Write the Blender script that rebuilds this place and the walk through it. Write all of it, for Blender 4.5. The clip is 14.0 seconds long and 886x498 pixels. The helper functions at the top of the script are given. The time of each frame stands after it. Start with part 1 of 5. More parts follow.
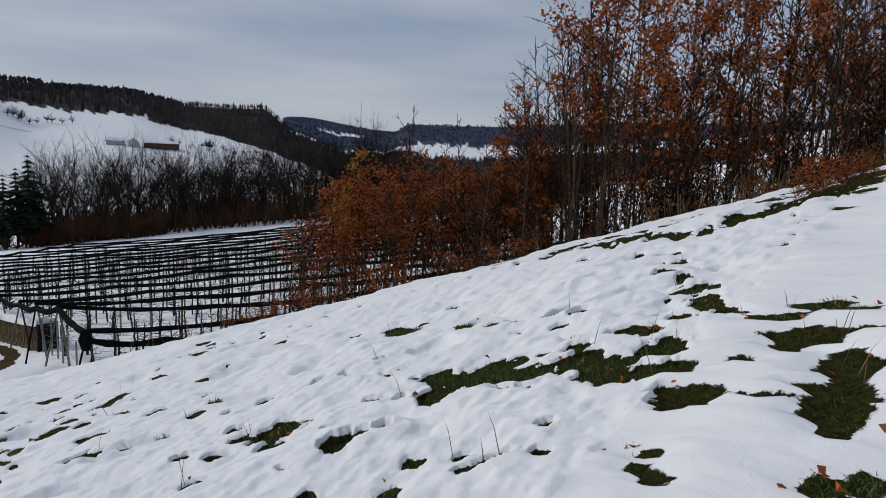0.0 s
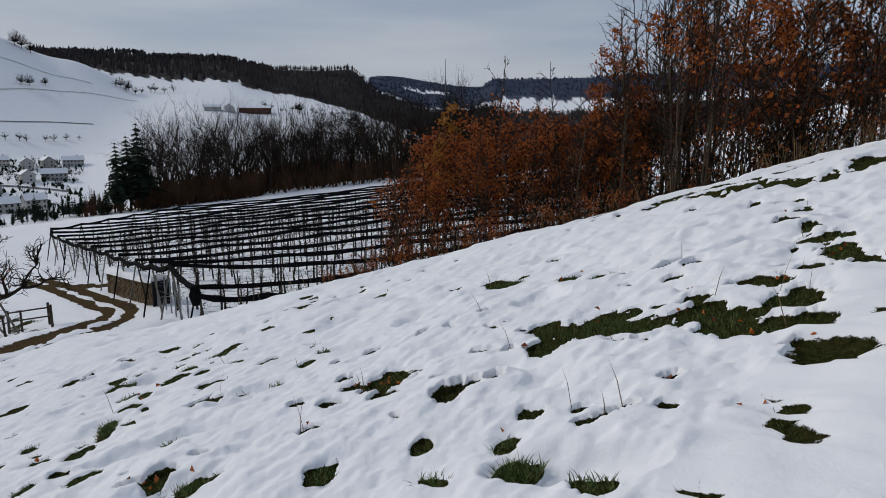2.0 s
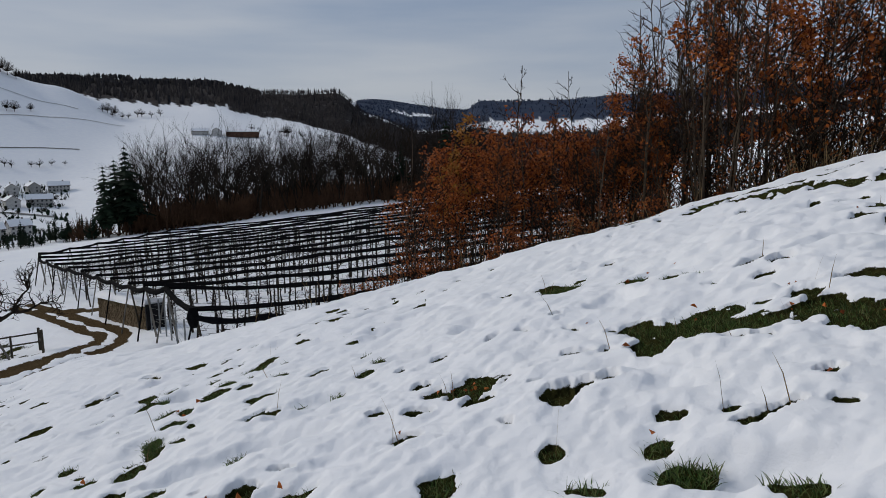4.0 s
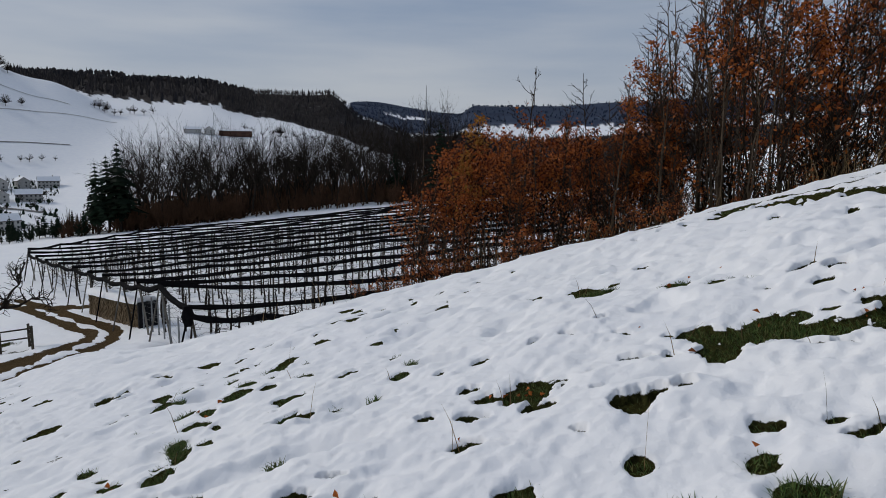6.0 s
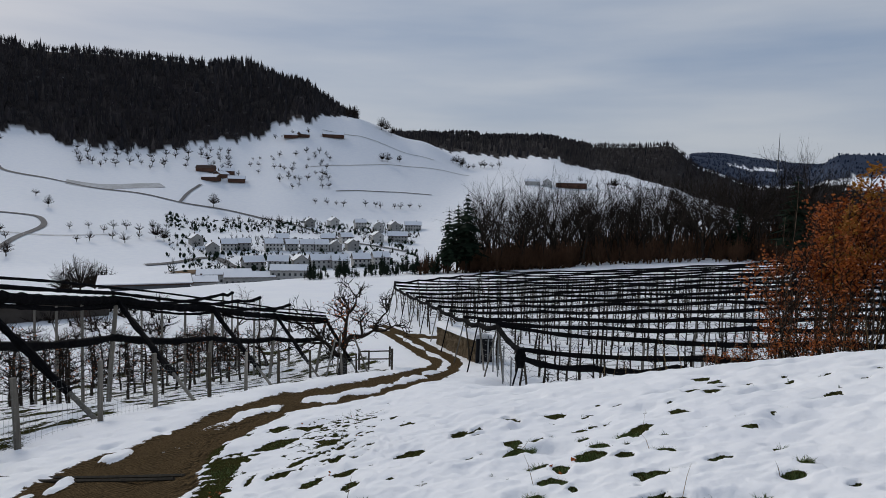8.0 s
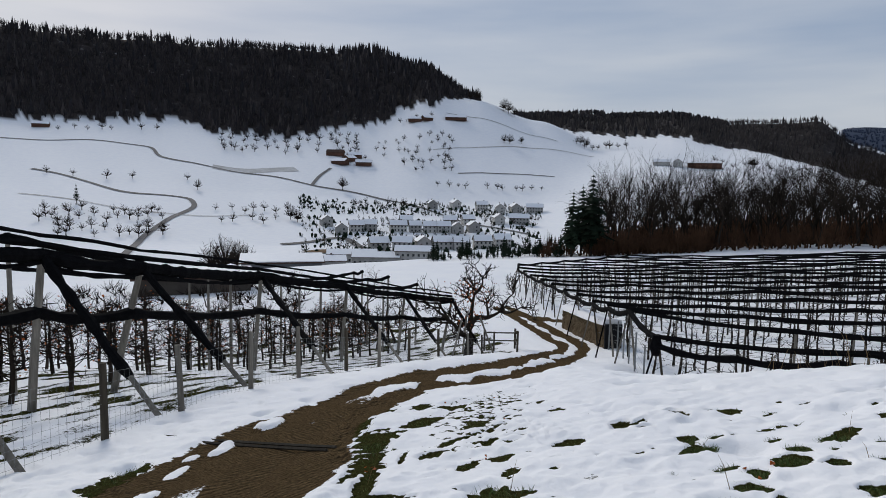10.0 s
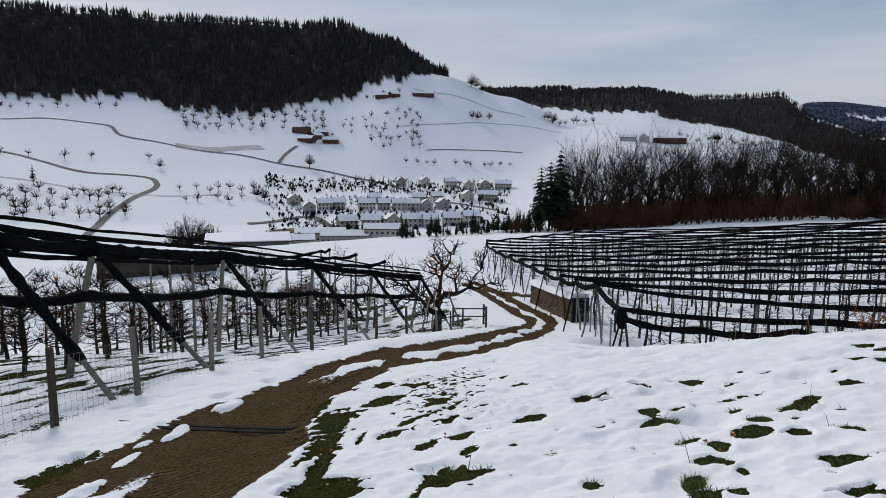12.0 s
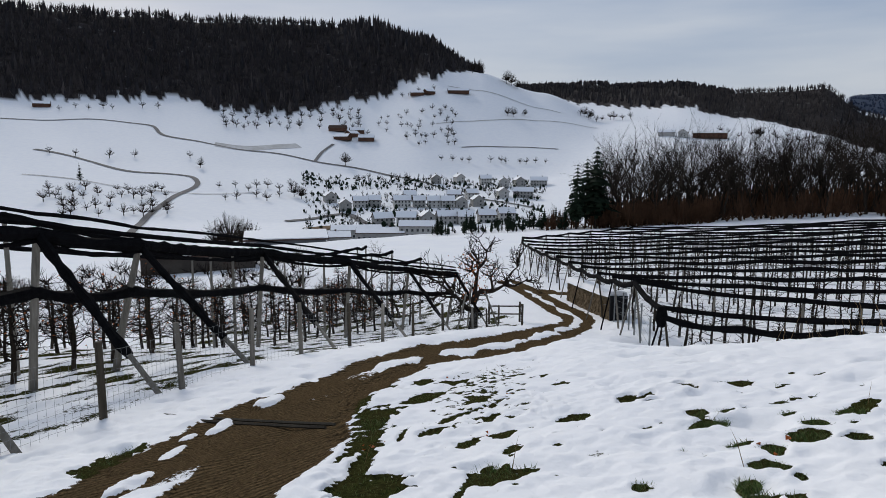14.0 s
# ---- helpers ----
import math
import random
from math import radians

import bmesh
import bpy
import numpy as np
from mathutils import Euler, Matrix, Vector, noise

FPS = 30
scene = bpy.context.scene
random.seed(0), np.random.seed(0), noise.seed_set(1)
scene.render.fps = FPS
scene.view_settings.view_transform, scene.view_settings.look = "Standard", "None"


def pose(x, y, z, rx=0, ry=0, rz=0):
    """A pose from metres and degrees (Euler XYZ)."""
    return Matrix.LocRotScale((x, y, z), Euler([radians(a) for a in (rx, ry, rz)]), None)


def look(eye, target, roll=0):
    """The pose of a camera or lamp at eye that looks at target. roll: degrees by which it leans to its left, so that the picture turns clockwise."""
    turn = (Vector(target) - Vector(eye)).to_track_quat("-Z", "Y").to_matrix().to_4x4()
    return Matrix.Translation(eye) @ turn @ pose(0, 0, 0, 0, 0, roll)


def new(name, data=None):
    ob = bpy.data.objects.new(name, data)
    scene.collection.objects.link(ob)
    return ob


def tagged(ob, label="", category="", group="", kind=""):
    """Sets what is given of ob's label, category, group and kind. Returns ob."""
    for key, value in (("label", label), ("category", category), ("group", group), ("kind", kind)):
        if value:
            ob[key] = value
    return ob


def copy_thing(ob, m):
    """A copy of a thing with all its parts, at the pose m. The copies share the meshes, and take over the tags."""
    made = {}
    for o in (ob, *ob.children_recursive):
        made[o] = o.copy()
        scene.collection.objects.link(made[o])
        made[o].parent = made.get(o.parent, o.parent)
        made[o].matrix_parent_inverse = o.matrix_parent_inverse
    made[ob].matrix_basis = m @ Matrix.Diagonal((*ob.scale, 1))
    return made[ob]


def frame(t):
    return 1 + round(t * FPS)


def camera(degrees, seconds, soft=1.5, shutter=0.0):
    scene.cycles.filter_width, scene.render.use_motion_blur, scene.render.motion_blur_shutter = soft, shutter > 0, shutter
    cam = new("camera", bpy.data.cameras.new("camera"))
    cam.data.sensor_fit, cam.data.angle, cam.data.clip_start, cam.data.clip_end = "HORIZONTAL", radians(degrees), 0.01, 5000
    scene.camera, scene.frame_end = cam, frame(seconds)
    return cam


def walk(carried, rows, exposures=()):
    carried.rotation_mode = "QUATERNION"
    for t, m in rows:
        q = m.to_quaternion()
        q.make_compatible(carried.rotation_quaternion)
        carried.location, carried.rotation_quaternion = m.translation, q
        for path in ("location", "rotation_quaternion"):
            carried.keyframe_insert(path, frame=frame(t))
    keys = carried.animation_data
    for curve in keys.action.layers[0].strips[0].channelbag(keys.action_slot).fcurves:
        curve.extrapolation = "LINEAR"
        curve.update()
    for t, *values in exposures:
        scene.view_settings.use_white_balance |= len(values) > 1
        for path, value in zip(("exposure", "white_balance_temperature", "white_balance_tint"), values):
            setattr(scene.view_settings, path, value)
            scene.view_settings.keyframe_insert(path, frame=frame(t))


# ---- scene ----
cam = camera(68.3, 14.0, soft=0.6)
METRES, EYE, TILT, LEAN, TURN = 3.1, 1.4, -2.2, -6.5, 0.0
ROWS = [
    (0.0, 0.0, 0.0, 0.0, -0.38, -4.69, 4.62),
    (0.5, -0.0012, 0.0051, -0.0012, 0.72, -6.49, 5.24),
    (1.0, 0.0012, 0.0118, -0.0073, 3.33, -7.83, 6.23),
    (1.5, -0.008, 0.0132, -0.0086, 8.85, -6.03, 6.5),
    (2.0, -0.0467, 0.0309, -0.0158, 7.11, -7.74, 6.17),
    (2.5, -0.1004, 0.0442, -0.0242, 5.64, -6.74, 4.75),
    (3.0, -0.1554, 0.0821, -0.0433, 4.81, -6.31, 6.44),
    (5.5, -0.376, 0.1177, -0.0606, 7.08, -5.7, 6.17),
    (6.0, -0.3937, 0.1518, -0.0664, 5.35, -5.73, 5.55),
    (6.5, -0.4233, 0.1765, -0.0469, 6.68, -0.96, 4.54),
    (7.0, -0.4628, 0.1761, -0.0578, 7.46, -3.39, 3.99),
    (7.5, -0.4953, 0.1787, -0.05, 20.53, -1.59, 4.47),
    (8.0, -0.527, 0.2094, -0.0545, 33.7, 0.84, 2.7),
    (8.5, -0.5546, 0.2228, -0.0608, 38.43, -1.2, 3.34),
    (9.0, -0.6142, 0.218, -0.0611, 42.4, 0.98, 3.58),
    (11.5, -0.7422, 0.28, -0.0871, 45.03, -2.41, 1.93),
    (12.0, -0.7293, 0.3149, -0.0876, 41.58, -2.39, 2.77),
    (12.5, -0.7255, 0.3423, -0.0918, 39.13, -3.23, 3.72),
    (13.0, -0.7274, 0.3425, -0.0921, 38.0, -2.45, 3.81),
    (13.5, -0.7452, 0.3246, -0.0905, 38.97, -3.54, 4.74),
    (14.0, -0.7545, 0.3095, -0.0881, 44.64, -2.48, 2.87),
]
walk(cam, [(t, pose(0, 0, EYE, TILT, LEAN, TURN) @ pose(METRES * x, METRES * y, METRES * z, 90 + pitch, roll, yaw)) for t, x, y, z, yaw, pitch, roll in ROWS],
     exposures=((0.0, -0.17), (3.0, -0.24), (7.2, -0.25), (8.4, -0.08), (14.0, 0.06)))

# ---------------------------------------------------------------- light
SUN_AZ, SUN_EL = -70.0, 28.0      # the sun stands behind thin cloud over the valley
world = bpy.data.worlds.new("overcast_sky")
scene.world = world
world.use_nodes = True
wn, wl = world.node_tree.nodes, world.node_tree.links
wn.clear()
w_out, w_bg, w_sky = wn.new("ShaderNodeOutputWorld"), wn.new("ShaderNodeBackground"), wn.new("ShaderNodeTexSky")
w_sky.sky_type, w_sky.sun_disc = "NISHITA", False
w_sky.sun_elevation, w_sky.sun_rotation = radians(SUN_EL), radians(SUN_AZ)
w_sky.air_density, w_sky.dust_density = 1.0, 2.0
w_co, w_map = wn.new("ShaderNodeTexCoord"), wn.new("ShaderNodeMapping")
w_map.inputs["Scale"].default_value = (1.0, 1.0, 7.0)
w_n1 = wn.new("ShaderNodeTexNoise")
w_n1.inputs["Scale"].default_value, w_n1.inputs["Detail"].default_value = 1.6, 6.0
w_ramp = wn.new("ShaderNodeValToRGB")
w_ramp.color_ramp.elements[0].position, w_ramp.color_ramp.elements[1].position = 0.30, 0.72
w_ramp.color_ramp.elements[0].color, w_ramp.color_ramp.elements[1].color = (2.35, 3.2, 4.7, 1), (5.0, 5.4, 6.1, 1)
w_mix = wn.new("ShaderNodeMix")
w_mix.data_type = "RGBA"
w_mix.inputs[0].default_value = 0.88
wl.new(w_co.outputs["Generated"], w_map.inputs["Vector"])
wl.new(w_map.outputs[0], w_n1.inputs["Vector"])
wl.new(w_n1.outputs["Fac"], w_ramp.inputs[0])
wl.new(w_sky.outputs[0], w_mix.inputs[6])
wl.new(w_ramp.outputs[0], w_mix.inputs[7])
wl.new(w_mix.outputs[2], w_bg.inputs["Color"])
w_bg.inputs["Strength"].default_value = 0.1
wl.new(w_bg.outputs[0], w_out.inputs["Surface"])
sun_lamp = bpy.data.lights.new("sun", "SUN")
sun_lamp.energy, sun_lamp.angle, sun_lamp.color = 1.9, radians(14), (1.0, 0.95, 0.87)
sun = new("sun", sun_lamp)
sun.matrix_world = look((0, 0, 60), (-60 * math.sin(radians(SUN_AZ)) * math.cos(radians(SUN_EL)), -60 * math.cos(radians(SUN_AZ)) * math.cos(radians(SUN_EL)), 60 - 60 * math.sin(radians(SUN_EL))))

# ---------------------------------------------------------------- materials
def material(name, rough=0.8, metal=0.0, spec=0.3):
    m = bpy.data.materials.new(name)
    m.use_nodes = True
    b = m.node_tree.nodes["Principled BSDF"]
    b.inputs["Roughness"].default_value, b.inputs["Metallic"].default_value = rough, metal
    b.inputs["Specular IOR Level"].default_value = spec
    return m, m.node_tree.nodes, m.node_tree.links, b


def noise_node(n, l, co, scale, detail=4.0, rough=0.55):
    t = n.new("ShaderNodeTexNoise")
    t.inputs["Scale"].default_value, t.inputs["Detail"].default_value, t.inputs["Roughness"].default_value = scale, detail, rough
    l.new(co, t.inputs["Vector"])
    return t.outputs["Fac"]


def ramp_node(n, l, fac, stops):
    r = n.new("ShaderNodeValToRGB")
    while len(r.color_ramp.elements) < len(stops):
        r.color_ramp.elements.new(0.5)
    for e, (p, c) in zip(r.color_ramp.elements, stops):
        e.position, e.color = p, (*c, 1)
    l.new(fac, r.inputs[0])
    return r.outputs[0]


def mix_node(n, l, fac, a, b):
    m = n.new("ShaderNodeMix")
    m.data_type = "RGBA"
    for sock, v in ((m.inputs[0], fac), (m.inputs[6], a), (m.inputs[7], b)):
        if isinstance(v, (int, float)):
            sock.default_value = v
        elif isinstance(v, tuple):
            sock.default_value = (*v, 1)
        else:
            l.new(v, sock)
    return m.outputs[2]


def bump_node(n, l, b, height_out, strength, distance):
    bump = n.new("ShaderNodeBump")
    bump.inputs["Strength"].default_value, bump.inputs["Distance"].default_value = strength, distance
    l.new(height_out, bump.inputs["Height"])
    l.new(bump.outputs[0], b.inputs["Normal"])


def plain(name, low, high, scale=6.0, rough=0.8, metal=0.0, bump=0.0, spec=0.04, per_object=0.0, stretch=None):
    """A surface whose colour wanders between two tones at two scales."""
    m, n, l, b = material(name, rough, metal, spec)
    co = n.new("ShaderNodeTexCoord").outputs["Object"]
    if stretch:
        mp = n.new("ShaderNodeMapping")
        mp.inputs["Scale"].default_value = stretch
        l.new(co, mp.inputs["Vector"])
        co = mp.outputs[0]
    f1, f2 = noise_node(n, l, co, scale, 5.0, 0.65), noise_node(n, l, co, scale * 0.13, 2.0)
    mid = tuple(0.5 * (p + q) for p, q in zip(low, high))
    fine = ramp_node(n, l, f1, [(0.3, low), (0.7, high)])
    broad = ramp_node(n, l, f2, [(0.35, low), (0.65, high)])
    out = mix_node(n, l, 0.4, fine, broad)
    if per_object:
        info = n.new("ShaderNodeObjectInfo")
        hsv = n.new("ShaderNodeHueSaturation")
        val = n.new("ShaderNodeMapRange")
        val.inputs["To Min"].default_value, val.inputs["To Max"].default_value = 1 - per_object, 1 + per_object
        l.new(info.outputs["Random"], val.inputs["Value"])
        l.new(val.outputs[0], hsv.inputs["Value"])
        l.new(out, hsv.inputs["Color"])
        out = hsv.outputs[0]
    l.new(out, b.inputs["Base Color"])
    if bump:
        bump_node(n, l, b, f1, bump, 0.02)
    return m


def leafy(name, tones, rough=0.75):
    """Leaves: each one takes its own tone."""
    m, n, l, b = material(name, rough)
    geo = n.new("ShaderNodeNewGeometry")
    col = ramp_node(n, l, geo.outputs["Random Per Island"], [(i / max(1, len(tones) - 1), c) for i, c in enumerate(tones)])
    l.new(col, b.inputs["Base Color"])
    return m


def ground_material():
    m, n, l, b = material("snow_and_earth", 0.9, 0.0, 0.05)
    co = n.new("ShaderNodeTexCoord").outputs["Object"]
    fine, mid, broad = noise_node(n, l, co, 26.0, 6.0, 0.7), noise_node(n, l, co, 4.0, 4.0), noise_node(n, l, co, 0.22, 3.0)
    snow = mix_node(n, l, 0.5, ramp_node(n, l, mid, [(0.3, (0.80, 0.81, 0.84)), (0.7, (0.86, 0.86, 0.87))]), ramp_node(n, l, broad, [(0.3, (0.78, 0.79, 0.83)), (0.7, (0.88, 0.88, 0.88))]))
    earth = mix_node(n, l, mid, ramp_node(n, l, fine, [(0.36, (0.010, 0.007, 0.004)), (0.64, (0.20, 0.138, 0.074))]), (0.075, 0.052, 0.029))
    turf = mix_node(n, l, mid, ramp_node(n, l, fine, [(0.35, (0.010, 0.016, 0.004)), (0.65, (0.05, 0.065, 0.018))]), ramp_node(n, l, fine, [(0.35, (0.022, 0.015, 0.008)), (0.65, (0.065, 0.052, 0.02))]))
    rag = noise_node(n, l, co, 11.0, 8.0, 0.72)
    pick = []
    for name, width in (("lane", 0.07), ("turf", 0.09)):
        at = n.new("ShaderNodeAttribute")
        at.attribute_name = name
        add = n.new("ShaderNodeMath")
        add.operation = "MULTIPLY_ADD"
        l.new(rag, add.inputs[0])
        add.inputs[1].default_value = 1.2
        l.new(at.outputs["Fac"], add.inputs[2])
        rng = n.new("ShaderNodeMapRange")
        rng.inputs["From Min"].default_value, rng.inputs["From Max"].default_value = 1.10 - width / 2, 1.10 + width / 2
        l.new(add.outputs[0], rng.inputs["Value"])
        pick.append(rng.outputs[0])
    col = mix_node(n, l, pick[1], snow, turf)
    col = mix_node(n, l, pick[0], col, earth)
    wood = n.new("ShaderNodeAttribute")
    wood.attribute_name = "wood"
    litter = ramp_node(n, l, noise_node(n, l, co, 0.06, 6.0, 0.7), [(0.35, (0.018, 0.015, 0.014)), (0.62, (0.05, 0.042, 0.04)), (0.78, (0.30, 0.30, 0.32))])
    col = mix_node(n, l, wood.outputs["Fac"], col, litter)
    # wooded ground on the last ridges: distance haze painted in as blue tones
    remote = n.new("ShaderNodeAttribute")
    remote.attribute_name = "hazed_wood"
    haze_blue = ramp_node(n, l, noise_node(n, l, co, 0.006, 5.0, 0.7), [(0.35, (0.026, 0.036, 0.062)), (0.62, (0.044, 0.058, 0.092)), (0.82, (0.13, 0.145, 0.19))])
    col = mix_node(n, l, remote.outputs["Fac"], col, haze_blue)
    l.new(col, b.inputs["Base Color"])
    both = n.new("ShaderNodeMath")
    both.operation = "MAXIMUM"
    l.new(pick[0], both.inputs[0]), l.new(pick[1], both.inputs[1])
    strength = n.new("ShaderNodeMapRange")
    strength.inputs["To Min"].default_value, strength.inputs["To Max"].default_value = 0.3, 1.0
    l.new(both.outputs[0], strength.inputs["Value"])
    dull = n.new("ShaderNodeMapRange")
    dull.inputs["To Min"].default_value, dull.inputs["To Max"].default_value = 0.04, 0.0
    l.new(both.outputs[0], dull.inputs["Value"])
    l.new(dull.outputs[0], b.inputs["Specular IOR Level"])
    bump = n.new("ShaderNodeBump")
    bump.inputs["Distance"].default_value = 0.04
    l.new(strength.outputs[0], bump.inputs["Strength"])
    tread = n.new("ShaderNodeTexWave")
    tread.inputs["Scale"].default_value, tread.inputs["Distortion"].default_value, tread.inputs["Detail"].default_value = 3.2, 5.0, 3.0
    l.new(co, tread.inputs["Vector"])
    lay = n.new("ShaderNodeMath")
    lay.operation = "MULTIPLY"
    l.new(tread.outputs["Fac"], lay.inputs[0]), l.new(pick[0], lay.inputs[1])
    total = n.new("ShaderNodeMath")
    l.new(fine, total.inputs[0]), l.new(lay.outputs[0], total.inputs[1])
    l.new(total.outputs[0], bump.inputs["Height"])
    l.new(bump.outputs[0], b.inputs["Normal"])
    return m


GROUND = ground_material()
BARK = plain("bark", (0.012, 0.010, 0.008), (0.055, 0.043, 0.034), 9.0, 0.9, bump=0.4, per_object=0.25, stretch=(1, 1, 0.2))
GREY_BARK = plain("grey_bark", (0.09, 0.08, 0.065), (0.22, 0.20, 0.16), 12.0, 0.85, bump=0.3, per_object=0.3, stretch=(1, 1, 0.15))
# farthest woods: aerial haze is put into the base colour as pale blue
WOODLAND_HAZED = plain("hazed_woodland", (0.034, 0.046, 0.076), (0.058, 0.074, 0.112), 0.004, 0.95)
NET = plain("black_net", (0.003, 0.003, 0.0035), (0.011, 0.011, 0.012), 40.0, 0.9, bump=0.6, spec=0.02)
POST = plain("weathered_post", (0.11, 0.10, 0.085), (0.30, 0.275, 0.235), 14.0, 0.9, bump=0.4, per_object=0.2, stretch=(1, 1, 0.1))
DARK_POST = plain("dark_post", (0.035, 0.03, 0.024), (0.10, 0.085, 0.065), 14.0, 0.9, bump=0.4, per_object=0.2, stretch=(1, 1, 0.1))
STEEL = plain("galvanised_steel", (0.16, 0.17, 0.17), (0.30, 0.31, 0.31), 20.0, 0.5, 0.6)
NEEDLES = plain("fir_needles", (0.006, 0.012, 0.008), (0.022, 0.034, 0.020), 3.0, 0.85, per_object=0.3)
SNOW = plain("snow_cover", (0.80, 0.81, 0.84), (0.88, 0.88, 0.89), 6.0, 0.6, bump=0.2)
LOGS = plain("split_logs", (0.12, 0.085, 0.05), (0.36, 0.27, 0.17), 7.0, 0.9, bump=0.5, per_object=0.35)
TARP = plain("dark_tarpaulin", (0.006, 0.006, 0.007), (0.02, 0.02, 0.022), 8.0, 0.55)

HOUSE_WALL = plain("pale_render", (0.30, 0.29, 0.275), (0.50, 0.49, 0.46), 0.6, 0.85, per_object=0.3)
DARK_WOOD = plain("dark_barn_boards", (0.05, 0.028, 0.02), (0.13, 0.07, 0.05), 1.5, 0.9, per_object=0.2)
TILE = plain("roof_tiles", (0.05, 0.035, 0.03), (0.11, 0.07, 0.055), 2.0, 0.85)
GLASS = plain("window_glass", (0.02, 0.022, 0.026), (0.05, 0.055, 0.06), 1.0, 0.15, spec=0.5)
TRACK = plain("field_track", (0.10, 0.10, 0.105), (0.20, 0.19, 0.185), 0.3, 0.85)
SOIL = plain("dug_earth", (0.09, 0.06, 0.035), (0.20, 0.14, 0.09), 0.3, 0.95)
TWIG = plain("winter_twigs", (0.010, 0.008, 0.007), (0.036, 0.027, 0.021), 1.2, 0.9, per_object=0.35)
RED_TWIG = plain("brown_undergrowth", (0.03, 0.018, 0.012), (0.11, 0.058, 0.033), 1.5, 0.9, per_object=0.25)
STEM = plain("sapling_bark", (0.035, 0.025, 0.017), (0.13, 0.095, 0.065), 9.0, 0.85, per_object=0.4)
STEM_TWIG = plain("sapling_twigs", (0.018, 0.012, 0.009), (0.06, 0.040, 0.028), 5.0, 0.85, per_object=0.35)
BROWN_LEAF = leafy("withered_leaves", [(0.13, 0.029, 0.007), (0.34, 0.080, 0.011), (0.48, 0.130, 0.016), (0.22, 0.060, 0.013)])
GOLD_LEAF = leafy("yellowed_leaves", [(0.30, 0.12, 0.015), (0.42, 0.20, 0.025), (0.30, 0.10, 0.015), (0.36, 0.18, 0.03)])
GRASS = leafy("winter_grass", [(0.02, 0.042, 0.008), (0.06, 0.11, 0.02), (0.085, 0.13, 0.028), (0.15, 0.14, 0.05)])
STRAW = leafy("dry_grass", [(0.16, 0.10, 0.04), (0.26, 0.17, 0.075), (0.20, 0.12, 0.05), (0.09, 0.06, 0.025)])
WOODLAND = leafy("winter_woodland", [(0.014, 0.014, 0.018), (0.034, 0.029, 0.030), (0.022, 0.020, 0.022), (0.052, 0.042, 0.040), (0.018, 0.018, 0.022), (0.075, 0.062, 0.058)], 0.95)
STUBBLE = plain("snowy_stubble", (0.30, 0.29, 0.27), (0.62, 0.62, 0.63), 0.25, 0.9)
BROWN_WALL = plain("brown_render", (0.05, 0.042, 0.036), (0.10, 0.085, 0.072), 0.8, 0.9)
GREY_WALL = plain("grey_cladding", (0.10, 0.105, 0.11), (0.18, 0.185, 0.19), 0.8, 0.8)
# ---------------------------------------------------------------- terrain
EYE_X, EYE_Y = -1.2, 0.4          # centre of the ground sheet


def softplus(v, k):
    return k * np.logaddexp(0.0, np.asarray(v, float) / k)


def sig(v):
    return 1 / (1 + np.exp(-np.clip(v, -40, 40)))


def smax(a, b, k):
    return a + softplus(b - a, k)


def near_height(x, y):
    """The hillside, its crest, the lane's shoulder and the orchard bench below."""
    x, y = np.asarray(x, float), np.asarray(y, float)
    left = softplus(-8.0 - x, 1.0)
    hill = 0.086 + 0.289 * x - 0.031 * y + (0.05 * left + 0.04 * softplus(-13.0 - x, 1.0)) * sig((13.0 - y) / 2.0) + 0.04 * left * sig((y - 13.0) / 2.0) - softplus(x - 40, 8) * 0.25
    hill = hill - 0.072 * softplus(y - 9.0, 1.0) * sig(-(x + 10.0))
    crest = 10.5 + 15.5 * (1 - np.exp(-softplus(-8.5 - x, 1.0) / 9.0))
    fall = 0.13 + 0.39 * sig((x + 16.5) / 1.0)
    hill = hill - fall * softplus(y - crest - 0.9, 0.7)
    bench = -7.3 + 0.133 * x - 0.004 * y + 0.073 * softplus(-45 - x, 8.0)
    h = smax(hill, bench, 0.7)
    # the lane's bed, cut along the shoulder
    t = np.clip(np.interp(y, BED_Y, np.arange(len(BED_Y))), 0, len(BED_Y) - 1)
    bx, bz = np.interp(t, np.arange(len(BED_Y)), BED_X), np.interp(t, np.arange(len(BED_Y)), BED_Z)
    w = np.exp(-((x - bx) / 2.6) ** 4) * np.clip((y - 9.5) / 4.0, 0, 1) * np.clip((39.0 - y) / 4.0, 0, 1)
    return h + (bz - h) * w


BED_Y, BED_X, BED_Z = (9.5, 13.5, 19.3, 27.7, 35.3, 40.0), (-12.6, -14.2, -16.6, -20.8, -24.7, -26.5), (-3.67, -4.57, -6.0, -8.2, -10.15, -10.9)


